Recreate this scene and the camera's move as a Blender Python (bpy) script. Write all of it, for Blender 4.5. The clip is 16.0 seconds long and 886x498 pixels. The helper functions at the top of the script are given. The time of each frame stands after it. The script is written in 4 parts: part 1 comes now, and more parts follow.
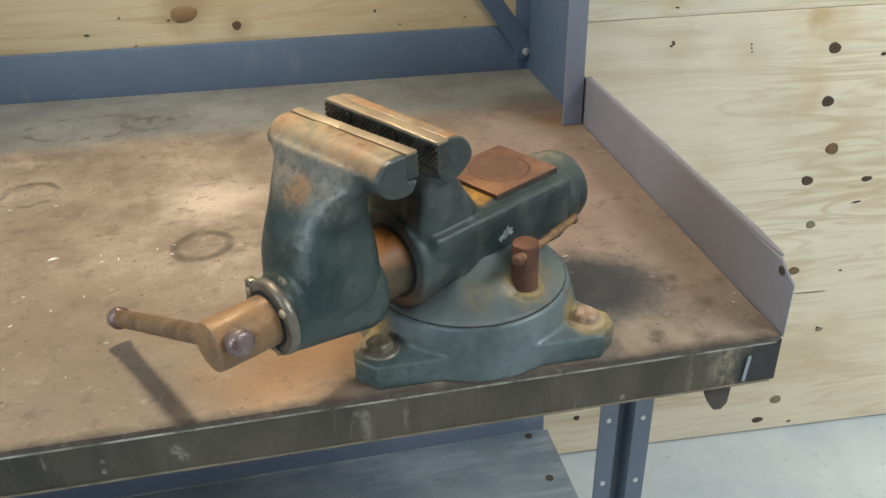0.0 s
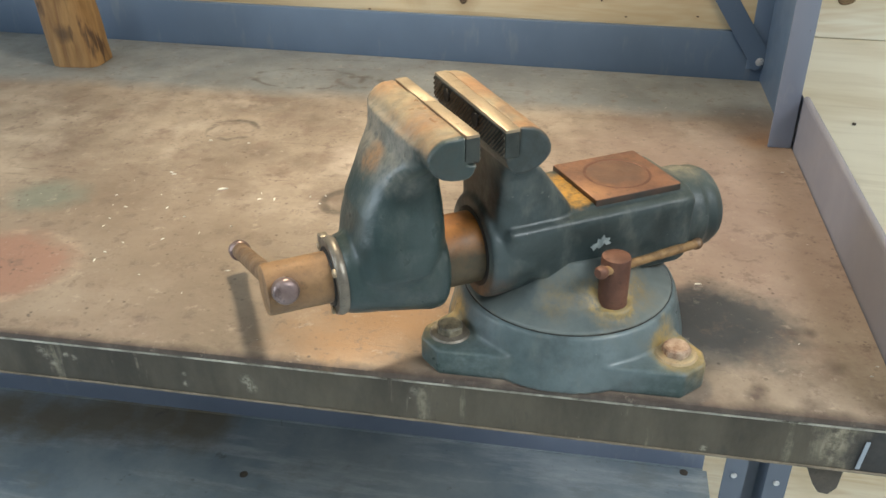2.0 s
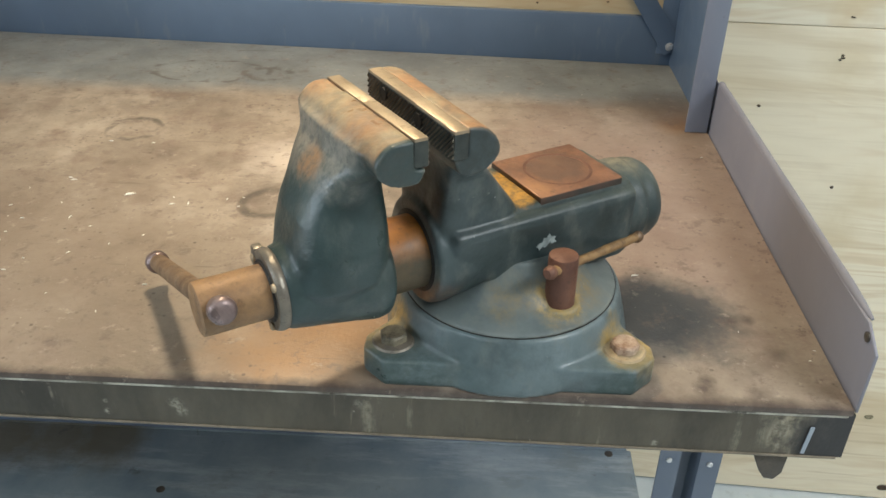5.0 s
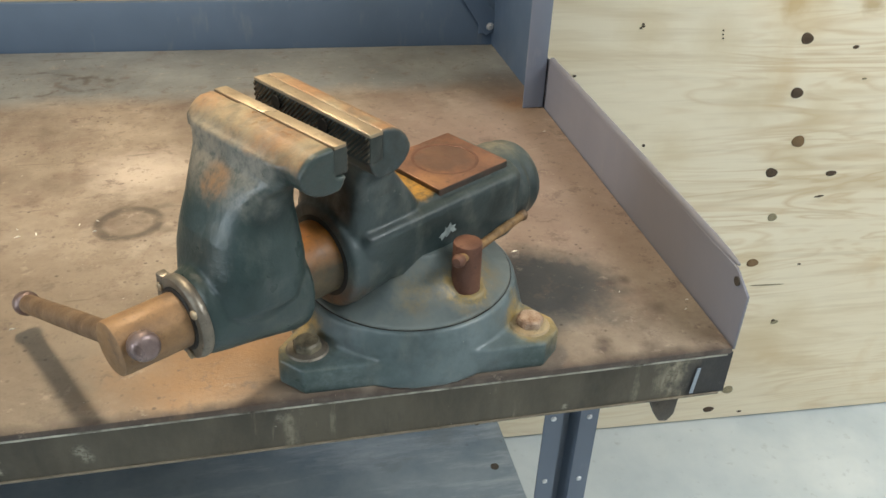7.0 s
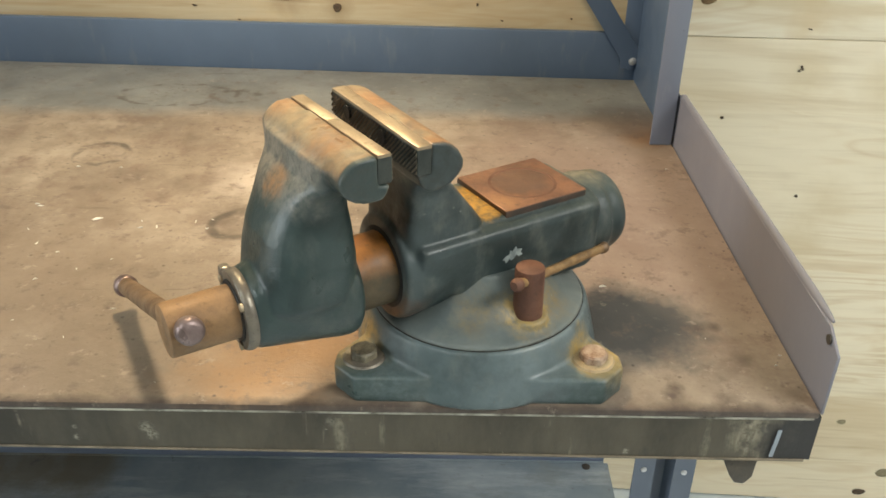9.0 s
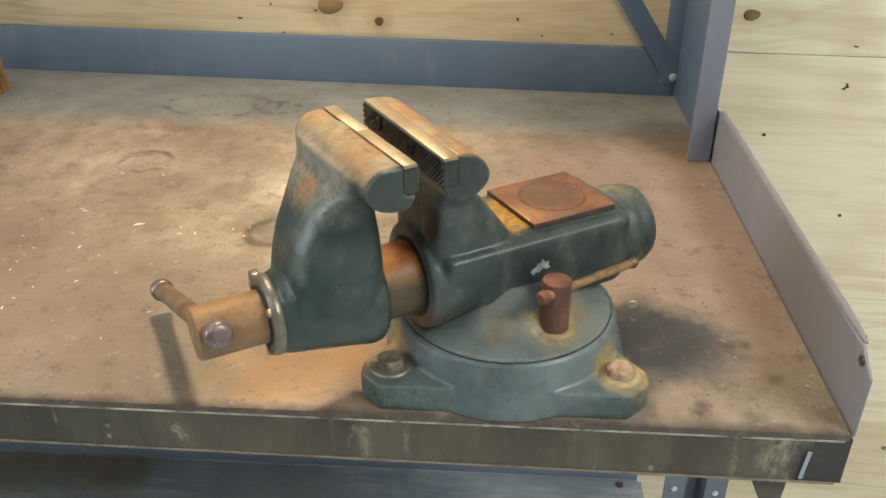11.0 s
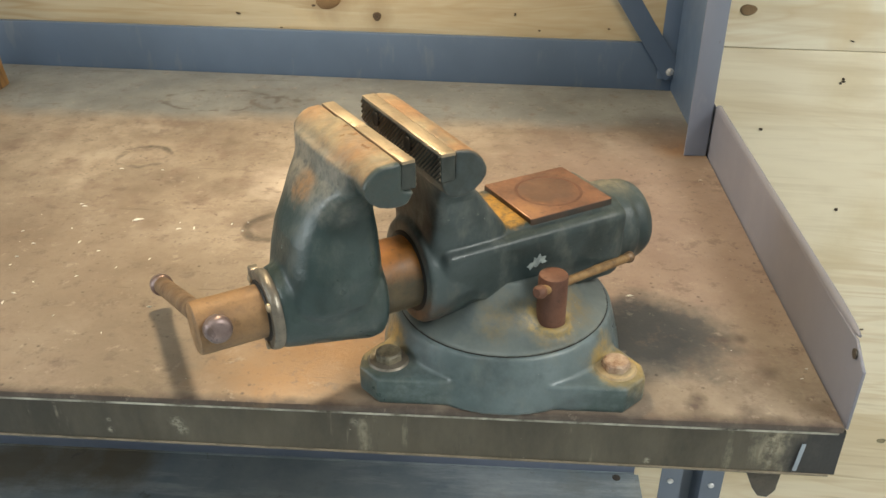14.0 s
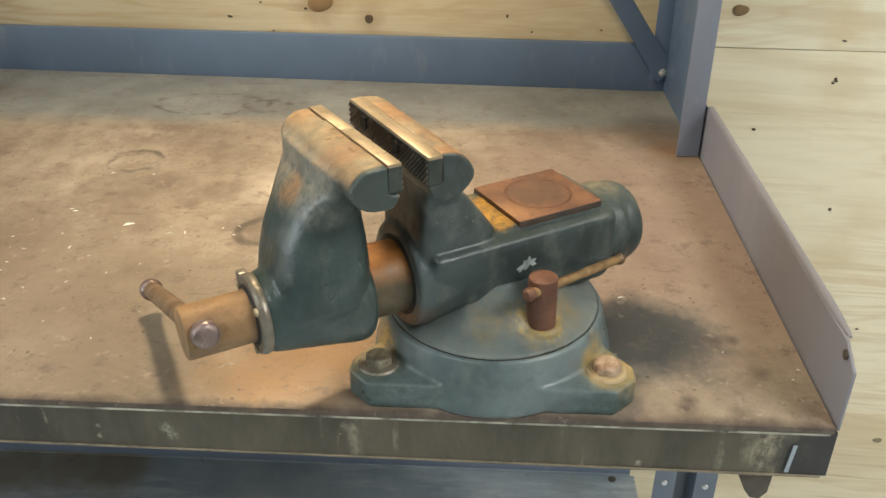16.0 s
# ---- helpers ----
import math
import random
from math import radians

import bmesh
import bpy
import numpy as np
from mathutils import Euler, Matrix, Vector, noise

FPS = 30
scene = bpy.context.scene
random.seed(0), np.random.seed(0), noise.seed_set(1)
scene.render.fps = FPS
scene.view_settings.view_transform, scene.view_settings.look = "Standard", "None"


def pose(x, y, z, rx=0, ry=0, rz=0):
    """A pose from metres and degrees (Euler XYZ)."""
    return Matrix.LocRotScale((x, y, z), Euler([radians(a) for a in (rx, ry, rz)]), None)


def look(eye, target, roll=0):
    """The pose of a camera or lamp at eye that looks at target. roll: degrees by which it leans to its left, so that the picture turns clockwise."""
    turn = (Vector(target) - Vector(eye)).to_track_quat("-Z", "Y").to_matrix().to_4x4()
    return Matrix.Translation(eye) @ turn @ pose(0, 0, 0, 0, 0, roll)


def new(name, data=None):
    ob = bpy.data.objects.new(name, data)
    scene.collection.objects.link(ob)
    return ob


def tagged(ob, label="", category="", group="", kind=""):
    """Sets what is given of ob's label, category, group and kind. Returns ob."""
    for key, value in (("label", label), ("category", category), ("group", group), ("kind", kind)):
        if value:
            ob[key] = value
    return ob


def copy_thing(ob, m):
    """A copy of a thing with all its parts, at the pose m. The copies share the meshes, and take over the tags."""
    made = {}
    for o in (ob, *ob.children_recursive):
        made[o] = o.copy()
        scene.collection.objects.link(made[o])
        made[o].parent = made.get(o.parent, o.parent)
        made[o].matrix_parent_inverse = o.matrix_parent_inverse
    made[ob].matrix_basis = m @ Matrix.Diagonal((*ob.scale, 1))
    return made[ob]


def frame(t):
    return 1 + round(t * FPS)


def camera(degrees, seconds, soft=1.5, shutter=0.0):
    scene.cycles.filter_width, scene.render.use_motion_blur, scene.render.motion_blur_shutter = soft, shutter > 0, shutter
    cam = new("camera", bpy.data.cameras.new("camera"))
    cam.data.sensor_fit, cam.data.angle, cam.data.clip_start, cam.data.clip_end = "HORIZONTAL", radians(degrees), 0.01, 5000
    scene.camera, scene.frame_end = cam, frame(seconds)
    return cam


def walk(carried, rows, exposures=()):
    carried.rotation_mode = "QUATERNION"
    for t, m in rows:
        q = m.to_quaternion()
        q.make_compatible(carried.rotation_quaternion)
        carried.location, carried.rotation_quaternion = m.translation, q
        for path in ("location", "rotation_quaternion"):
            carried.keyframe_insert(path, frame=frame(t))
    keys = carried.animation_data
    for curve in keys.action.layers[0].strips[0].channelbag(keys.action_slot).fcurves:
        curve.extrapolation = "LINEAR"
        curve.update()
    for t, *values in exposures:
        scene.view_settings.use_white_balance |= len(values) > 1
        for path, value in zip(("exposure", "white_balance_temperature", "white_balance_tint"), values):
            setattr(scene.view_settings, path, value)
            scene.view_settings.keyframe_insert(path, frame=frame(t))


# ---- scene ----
cam = camera(55.2, 16.0, shutter=0.5)
PATH = [
    (0, (0.1812, -0.5481, 1.3704), (0.503, 1.088, 0.399), -1.3),
    (0.5, (0.1773, -0.5182, 1.3723), (0.530, 1.105, 0.389), -0.5),
    (1, (0.2236, -0.4960, 1.3627), (0.489, 1.146, 0.385), -0.0),
    (1.2, (0.2640, -0.4960, 1.3660), (0.370, 1.227, 0.356), -0.4),
    (1.5, (0.3066, -0.5028, 1.3588), (0.202, 1.158, 0.381), -0.6),
    (1.7, (0.3230, -0.5170, 1.3580), (0.117, 1.194, 0.344), -0.7),
    (2, (0.3366, -0.5346, 1.3569), (0.040, 1.100, 0.374), -0.6),
    (2.5, (0.3423, -0.5375, 1.3617), (0.034, 1.100, 0.387), -0.5),
    (3, (0.3366, -0.5375, 1.3617), (0.105, 1.112, 0.387), 0.0),
    (3.5, (0.3327, -0.5298, 1.3578), (0.148, 1.119, 0.372), 0.1),
    (4, (0.3346, -0.5201, 1.3540), (0.190, 1.129, 0.362), 0.3),
    (4.2, (0.3327, -0.5172, 1.3530), (0.198, 1.131, 0.358), 0.4),
    (6.3, (0.2236, -0.4873, 1.3627), (0.459, 1.118, 0.319), 2.3),
    (6.5, (0.2188, -0.4864, 1.3588), (0.520, 1.109, 0.316), 2.3),
    (7, (0.2159, -0.4979, 1.3675), (0.603, 1.082, 0.328), 2.5),
    (7.5, (0.2304, -0.4970, 1.3684), (0.586, 1.102, 0.348), 1.8),
    (8, (0.2468, -0.4989, 1.3636), (0.499, 1.122, 0.347), 0.5),
    (8.5, (0.2864, -0.4999, 1.3434), (0.385, 1.144, 0.338), 0.7),
    (9, (0.3047, -0.5105, 1.3559), (0.295, 1.154, 0.379), 0.6),
    (9.5, (0.3173, -0.5182, 1.3598), (0.254, 1.158, 0.405), 0.3),
    (10, (0.3163, -0.5153, 1.3559), (0.225, 1.164, 0.409), 0.1),
    (12.5, (0.3192, -0.5163, 1.3578), (0.205, 1.156, 0.401), 0.1),
    (13, (0.3182, -0.5143, 1.3559), (0.212, 1.158, 0.398), 0.3),
    (13.5, (0.3192, -0.5153, 1.3549), (0.213, 1.154, 0.392), 0.2),
    (14, (0.3182, -0.5201, 1.3598), (0.213, 1.150, 0.398), 0.1),
    (14.5, (0.3173, -0.5192, 1.3598), (0.213, 1.150, 0.398), 0.1),
    (15, (0.3182, -0.5221, 1.3607), (0.213, 1.147, 0.399), -0.0),
    (15.5, (0.3250, -0.5230, 1.3617), (0.221, 1.146, 0.399), -0.1),
    (16, (0.3250, -0.5172, 1.3598), (0.224, 1.155, 0.401), -0.2),
]
EXPOSURES = [(0.0, -0.36, 6450, 10), (1.0, -0.30, 6450, 10), (2.0, -0.07, 6450, 10), (4.0, -0.08, 6400, 10), (6.5, -0.30, 6600, 10), (7.0, -0.30, 6600, 10), (7.5, -0.31, 6800, 10), (8.0, -0.23, 6950, 10),
             (9.0, -0.12, 7150, 10), (10.0, -0.13, 7150, 10), (16.0, -0.13, 7150, 10)]
walk(cam, [(t, look(eye, target, roll)) for t, eye, target, roll in PATH], EXPOSURES)

# ---------------------------------------------------------------- light
TOP = 0.912            # height of the bench top
world = bpy.data.worlds.new("shop_air")
scene.world = world
world.use_nodes = True
world.node_tree.nodes["Background"].inputs[0].default_value = (0.75, 0.86, 1.0, 1)
world.node_tree.nodes["Background"].inputs[1].default_value = 0.04


def area_lamp(name, m, size_x, size_y, power, colour):
    data = bpy.data.lights.new(name, "AREA")
    data.shape, data.size, data.size_y = "RECTANGLE", size_x, size_y
    data.energy, data.color = power, colour
    ob = new(name, data)
    ob.matrix_world = m
    return ob


# warm bench lamp overhead, then cool lights whose sources are unseen
lamp = area_lamp("bench_lamp", look((0.09, 0.41, 1.82), (0.17, 0.37, 0.9)), 0.12, 0.09, 5.6, (1.0, 0.82, 0.56))
lamp.data.spread = radians(130)
# invented cool fill under the ceiling, without a fixture
area_lamp("cool_fill", look((-1.1, -1.5, 3.05), (-0.8, -1.0, 0)), 1.3, 0.5, 36, (0.80, 0.92, 1.0))
# light from the left, given an assumed window for the sheen on the jaw
area_lamp("assumed_window_light", look((-3.44, -0.9, 1.75), (0, -0.5, 1.3)), 1.5, 1.2, 66, (0.78, 0.90, 1.0))
# second invented fill, for the right wall and the floor
area_lamp("cool_fill", look((2.4, -1.0, 3.05), (2.2, -0.6, 0)), 1.4, 0.7, 92, (0.87, 0.93, 0.97))


# ---------------------------------------------------------------- helpers
def part(name, bm, material, parent, label="", smooth=True):
    me = bpy.data.meshes.new(name)
    bmesh.ops.recalc_face_normals(bm, faces=bm.faces)
    bm.to_mesh(me)
    bm.free()
    me.materials.append(material)
    if smooth:
        for p in me.polygons:
            p.use_smooth = True
        me.set_sharp_from_angle(angle=radians(38))
    ob = new(name, me)
    ob.parent = parent
    if label:
        ob["label"] = label
    return ob


def thing(name, m, label, category, group="", kind=""):
    ob = new(name)
    ob.empty_display_size = 0.05
    ob.matrix_world = m
    return tagged(ob, label, category, group, kind)


def add_box(bm, lo, hi, bevel=0.0, m=None, segments=2):
    vs = bmesh.ops.create_cube(bm, size=1)["verts"]
    for v in vs:
        v.co = Vector([(a + b) / 2 + c * (b - a) for a, b, c in zip(lo, hi, v.co)])
    es = list({e for v in vs for e in v.link_edges})
    if bevel:
        r = bmesh.ops.bevel(bm, geom=es, offset=bevel, segments=segments, affect="EDGES", profile=0.5)
        vs = list({v for f in r["faces"] for v in f.verts} | {v for v in vs if v.is_valid})
    if m is not None:
        bmesh.ops.transform(bm, matrix=m, verts=vs)
    return vs


def add_lathe(bm, profile, m=None, steps=32, squash=1.0):
    """Turns (radius, along z) pairs round z; the ends are closed."""
    rings = []
    for r, z in profile:
        rings.append([bm.verts.new((r * math.cos(k * math.tau / steps), squash * r * math.sin(k * math.tau / steps), z)) for k in range(steps)])
    for a, b in zip(rings, rings[1:]):
        for k in range(steps):
            bm.faces.new((a[k], a[(k + 1) % steps], b[(k + 1) % steps], b[k]))
    bm.faces.new(rings[0][::-1])
    bm.faces.new(rings[-1])
    vs = [v for ring in rings for v in ring]
    if m is not None:
        bmesh.ops.transform(bm, matrix=m, verts=vs)
    return vs


def add_loft(bm, sections, steps=40):
    """Closed loft over rings given as lists of points."""
    rings = [[bm.verts.new(p) for p in s] for s in sections]
    n = len(rings[0])
    for a, b in zip(rings, rings[1:]):
        for k in range(n):
            bm.faces.new((a[k], a[(k + 1) % n], b[(k + 1) % n], b[k]))
    bm.faces.new(rings[0][::-1])
    bm.faces.new(rings[-1])
    return [v for ring in rings for v in ring]


def oval(s, h, half_s, half_v, power=2.6, v=0.0, n=40):
    """A level superellipse at height h round (s, v)."""
    out = []
    for k in range(n):
        a = k * math.tau / n
        c, d = math.cos(a), math.sin(a)
        out.append((s + half_s * math.copysign(abs(c) ** (2 / power), c), v + half_v * math.copysign(abs(d) ** (2 / power), d), h))
    return out


def add_prism(bm, outline, lo, hi, bevel=0.0, m=None, segments=2):
    """An outline in x and y, raised from lo to hi."""
    vs = add_loft(bm, [[(x, y, lo) for x, y in outline], [(x, y, hi) for x, y in outline]])
    if bevel:
        es = list({e for v in vs for e in v.link_edges})
        r = bmesh.ops.bevel(bm, geom=es, offset=bevel, segments=segments, affect="EDGES", profile=0.5)
        vs = list({v for f in r["faces"] for v in f.verts} | {v for v in vs if v.is_valid})
    if m is not None:
        bmesh.ops.transform(bm, matrix=m, verts=vs)
    return vs


def cast(ob, voxel=0.0022, rounds=6):
    """Melts overlapping shells into one casting with soft fillets."""
    mod = ob.modifiers.new("melt", "REMESH")
    mod.mode, mod.voxel_size, mod.use_smooth_shade = "VOXEL", voxel, True
    mod = ob.modifiers.new("fillet", "SMOOTH")
    mod.factor, mod.iterations = 0.5, rounds
    return ob


# ---------------------------------------------------------------- materials
def material(name):
    mat = bpy.data.materials.new(name)
    mat.use_nodes = True
    nt = mat.node_tree
    return mat, nt, nt.nodes["Principled BSDF"]


class Build:
    """Short hand for node trees."""

    def __init__(self, name):
        self.mat, self.nt, self.bsdf = material(name)
        self.coord = self.nt.nodes.new("ShaderNodeTexCoord").outputs["Object"]

    def node(self, kind, **inputs):
        n = self.nt.nodes.new(kind)
        for k, v in inputs.items():
            self.put(n.inputs[k.replace("_", " ")], v)
        return n

    def put(self, socket, v):
        if isinstance(v, bpy.types.NodeSocket):
            self.nt.links.new(v, socket)
        else:
            socket.default_value = v

    def noise(self, scale, detail=4.0, rough=0.55, coord=None, warp=0.0):
        n = self.node("ShaderNodeTexNoise", Vector=coord or self.coord, Scale=scale, Detail=detail, Roughness=rough, Distortion=warp)
        return n.outputs["Fac"]

    def stretch(self, sx, sy, sz, coord=None, shift=(0, 0, 0)):
        n = self.node("ShaderNodeMapping", Vector=coord or self.coord, Scale=(sx, sy, sz), Location=shift)
        return n.outputs["Vector"]

    def ramp(self, fac, lo, hi, a=0.0, b=1.0):
        n = self.node("ShaderNodeMapRange", Value=fac)
        for k, v in zip(("From Min", "From Max", "To Min", "To Max"), (lo, hi, a, b)):
            self.put(n.inputs[k], v)
        return n.outputs["Result"]

    def math(self, op, a, b=0.0):
        n = self.nt.nodes.new("ShaderNodeMath")
        n.operation = op
        n.use_clamp = False
        self.put(n.inputs[0], a)
        self.put(n.inputs[1], b)
        return n.outputs[0]

    def mix(self, fac, a, b):
        n = self.nt.nodes.new("ShaderNodeMix")
        n.data_type = "RGBA"
        self.put(n.inputs["Factor"], fac)
        self.put(n.inputs[6], a if isinstance(a, bpy.types.NodeSocket) else (*a, 1))
        self.put(n.inputs[7], b if isinstance(b, bpy.types.NodeSocket) else (*b, 1))
        return n.outputs[2]

    def near(self, place, inner, outer, coord=None):
        """1 within inner of a place, 0 past outer, with a ragged rim."""
        d = self.nt.nodes.new("ShaderNodeVectorMath")
        d.operation = "DISTANCE"
        self.put(d.inputs[0], coord or self.coord)
        d.inputs[1].default_value = place
        rag = self.math("MULTIPLY", self.math("SUBTRACT", self.noise(0.9 / outer, 6, 0.7), 0.5), outer * 1.3)
        return self.ramp(self.math("ADD", d.outputs["Value"], rag), outer, inner)

    def ring(self, place, radius, width, squash=1.0, lo=0.45, hi=0.6):
        """A worn ring mark on a flat top."""
        m = self.node("ShaderNodeMapping", Vector=self.coord, Scale=(1, squash, 0), Location=(-place[0], -place[1] * squash, 0))
        l = self.nt.nodes.new("ShaderNodeVectorMath")
        l.operation = "LENGTH"
        self.put(l.inputs[0], m.outputs["Vector"])
        wob = self.math("MULTIPLY", self.math("SUBTRACT", self.noise(28, 3), 0.5), radius * 0.35)
        d = self.math("ABSOLUTE", self.math("SUBTRACT", self.math("ADD", l.outputs["Value"], wob), radius))
        band = self.ramp(d, width, width * 0.3)
        return self.math("MULTIPLY", band, self.ramp(self.noise(45, 4), lo, hi))

    def bump(self, height, strength=0.3, distance=0.001):
        n = self.node("ShaderNodeBump", Height=height, Strength=strength, Distance=distance)
        self.put(self.bsdf.inputs["Normal"], n.outputs["Normal"])

    def done(self, colour, rough, metal=0.0):
        self.put(self.bsdf.inputs["Base Color"], colour if isinstance(colour, bpy.types.NodeSocket) else (*colour, 1))
        self.put(self.bsdf.inputs["Roughness"], rough)
        self.put(self.bsdf.inputs["Metallic"], metal)
        return self.mat


def cast_paint(name, tone, light, stains=(), rust=0.66, dusty=0.5, rubbed=None, wear=0.75, gloss=0.0, grit=0.38):
    """Old enamel on cast iron: dusty, chipped on its edges, rust bleeding through, ochre dirt round the bolts."""
    b = Build(name)
    col = b.mix(b.ramp(b.noise(11, 6, 0.62), 0.36, 0.66), tone, light)
    col = b.mix(b.ramp(b.noise(46, 5, 0.65, b.stretch(1, 1, 0.5)), 0.5, 0.72, 0.0, dusty), col, (0.17, 0.175, 0.15))
    col = b.mix(b.ramp(b.noise(26, 5, 0.6, b.stretch(1, 1, 1, shift=(2, 5, 1))), 0.52, 0.7, 0.0, 0.6), col, tuple(c * 0.55 for c in tone))
    for place, inner, outer, stain in stains:
        ragged = b.math("MULTIPLY", b.near(place, inner, outer), b.ramp(b.noise(130, 7, 0.72), 0.36, 0.60, 0.15, 0.8))
        col = b.mix(ragged, col, stain)
    if rubbed:
        sep = b.node("ShaderNodeSeparateXYZ", Vector=b.coord)
        high = b.math("ADD", sep.outputs["Z"], b.math("MULTIPLY", b.math("SUBTRACT", b.noise(38, 7, 0.7), 0.5), 0.014))
        ends = b.ramp(sep.outputs["Y"], -0.0665, -0.0640)
        worn_top = b.math("MULTIPLY", b.math("MULTIPLY", b.ramp(high, *rubbed), ends), b.ramp(b.noise(90, 5, 0.7), 0.35, 0.6, 0.5, 1.0))
        col = b.mix(worn_top, col, b.mix(b.ramp(b.noise(22, 6, 0.65), 0.38, 0.62), (0.36, 0.185, 0.085), (0.36, 0.265, 0.155)))
    edge = b.nt.nodes.new("ShaderNodeNewGeometry").outputs["Pointiness"]
    worn = b.math("MULTIPLY", b.ramp(edge, 0.525, 0.58), b.ramp(b.noise(60, 5, 0.7), 0.42, 0.6))
    col = b.mix(b.math("MULTIPLY", worn, wear), col, (0.27, 0.26, 0.21))
    chips = b.ramp(b.noise(34, 6, 0.66), rust, rust + 0.03)
    col = b.mix(chips, col, (0.20, 0.11, 0.045))
    specks = b.ramp(b.noise(300, 2), 0.775, 0.80)
    col = b.mix(specks, col, (0.40, 0.40, 0.36))
    b.bump(b.math("ADD", b.math("MULTIPLY", b.noise(230, 4, 0.6), 0.6), b.noise(55, 5, 0.6)), grit, 0.0013)
    return b.done(col, b.ramp(b.noise(38, 5, 0.6), 0.3, 0.7, 0.30 - gloss, 0.55 - gloss))


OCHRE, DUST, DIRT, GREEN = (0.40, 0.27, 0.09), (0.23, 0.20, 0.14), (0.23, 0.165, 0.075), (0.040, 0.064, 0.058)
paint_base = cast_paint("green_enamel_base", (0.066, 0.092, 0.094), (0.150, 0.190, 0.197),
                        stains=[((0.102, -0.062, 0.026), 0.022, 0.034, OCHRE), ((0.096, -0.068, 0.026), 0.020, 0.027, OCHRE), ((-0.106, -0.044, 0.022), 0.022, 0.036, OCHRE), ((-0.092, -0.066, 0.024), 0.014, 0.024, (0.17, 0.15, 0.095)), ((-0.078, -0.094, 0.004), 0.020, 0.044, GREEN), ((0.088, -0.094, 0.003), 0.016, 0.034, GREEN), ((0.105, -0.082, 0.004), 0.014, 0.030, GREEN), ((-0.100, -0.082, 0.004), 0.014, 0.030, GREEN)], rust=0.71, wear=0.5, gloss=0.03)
# near-black patches between the jaws paint grease and the gap's deep shade
paint_body = cast_paint("green_enamel_body", (0.022, 0.035, 0.035), (0.058, 0.078, 0.080),
                        stains=[((-0.012, 0.0, 0.136), 0.026, 0.036, (0.58, 0.29, 0.04)), ((-0.076, -0.070, 0.206), 0.016, 0.026, (0.022, 0.026, 0.022)), ((0.105, 0.01, 0.128), 0.012, 0.032, DUST), ((-0.088, 0.0, 0.165), 0.030, 0.050, (0.014, 0.013, 0.011)),
                                ((-0.088, 0.035, 0.150), 0.020, 0.045, (0.014, 0.013, 0.011)), ((-0.092, -0.012, 0.052), 0.020, 0.030, (0.13, 0.065, 0.035)), ((-0.092, -0.038, 0.068), 0.012, 0.026, (0.12, 0.07, 0.045))], rust=0.74, rubbed=(0.2120, 0.2195), wear=0.3)
paint_dome = cast_paint("green_enamel_swivel", (0.080, 0.102, 0.100), (0.175, 0.195, 0.182),
                        stains=[((0.0035, -0.066, 0.060), 0.017, 0.030, DIRT), ((0.030, -0.058, 0.060), 0.008, 0.026, DIRT), ((-0.034, -0.050, 0.062), 0.004, 0.024, DIRT), ((0.0035, -0.066, 0.060), 0.0165, 0.021, OCHRE)], rust=0.73, gloss=-0.12, dusty=0.65)
paint_jaw = cast_paint("green_enamel_jaw", (0.012, 0.027, 0.026), (0.036, 0.058, 0.056),
                       stains=[((-0.140, -0.074, 0.207), 0.014, 0.024, (0.040, 0.046, 0.040)), ((-0.160, -0.012, 0.204), 0.026, 0.040, (0.17, 0.165, 0.14)), ((-0.162, 0.040, 0.200), 0.022, 0.038, (0.20, 0.17, 0.13)), ((-0.170, 0.004, 0.1885), 0.010, 0.017, (0.30, 0.15, 0.06)), ((-0.158, -0.02, 0.214), 0.012, 0.030, (0.24, 0.22, 0.185)),
                               ((-0.162, 0.03, 0.214), 0.012, 0.034, (0.26, 0.22, 0.17))], rust=0.74, rubbed=(0.2110, 0.2200), gloss=0.06, dusty=0.3, grit=0.55, wear=0.4)


def rusty(name, dark, light, rough=0.6, metal=0.25, scale=40):
    b = Build(name)
    col = b.mix(b.ramp(b.noise(scale, 8, 0.68), 0.36, 0.64), dark, light)
    col = b.mix(b.ramp(b.noise(scale * 4, 6, 0.7), 0.55, 0.70, 0, 0.65), col, tuple(c * 0.4 for c in dark))
    col = b.mix(b.ramp(b.noise(scale * 2.3, 6, 0.7, b.stretch(1, 1, 1, shift=(4, 2, 7))), 0.60, 0.72, 0, 0.4), col, tuple(min(1, c * 1.5) for c in light))
    b.bump(b.math("ADD", b.noise(260, 5, 0.65), b.noise(70, 4)), 0.35, 0.0009)
    return b.done(col, b.ramp(b.noise(60, 3), 0.3, 0.7, rough - 0.12, rough + 0.12), metal)


rust_red = rusty("red_brown_rust", (0.085, 0.034, 0.021), (0.17, 0.075, 0.045), 0.6, 0.15)
rust_tan = rusty("tan_rust", (0.13, 0.076, 0.042), (0.28, 0.18, 0.105), 0.5, 0.3)


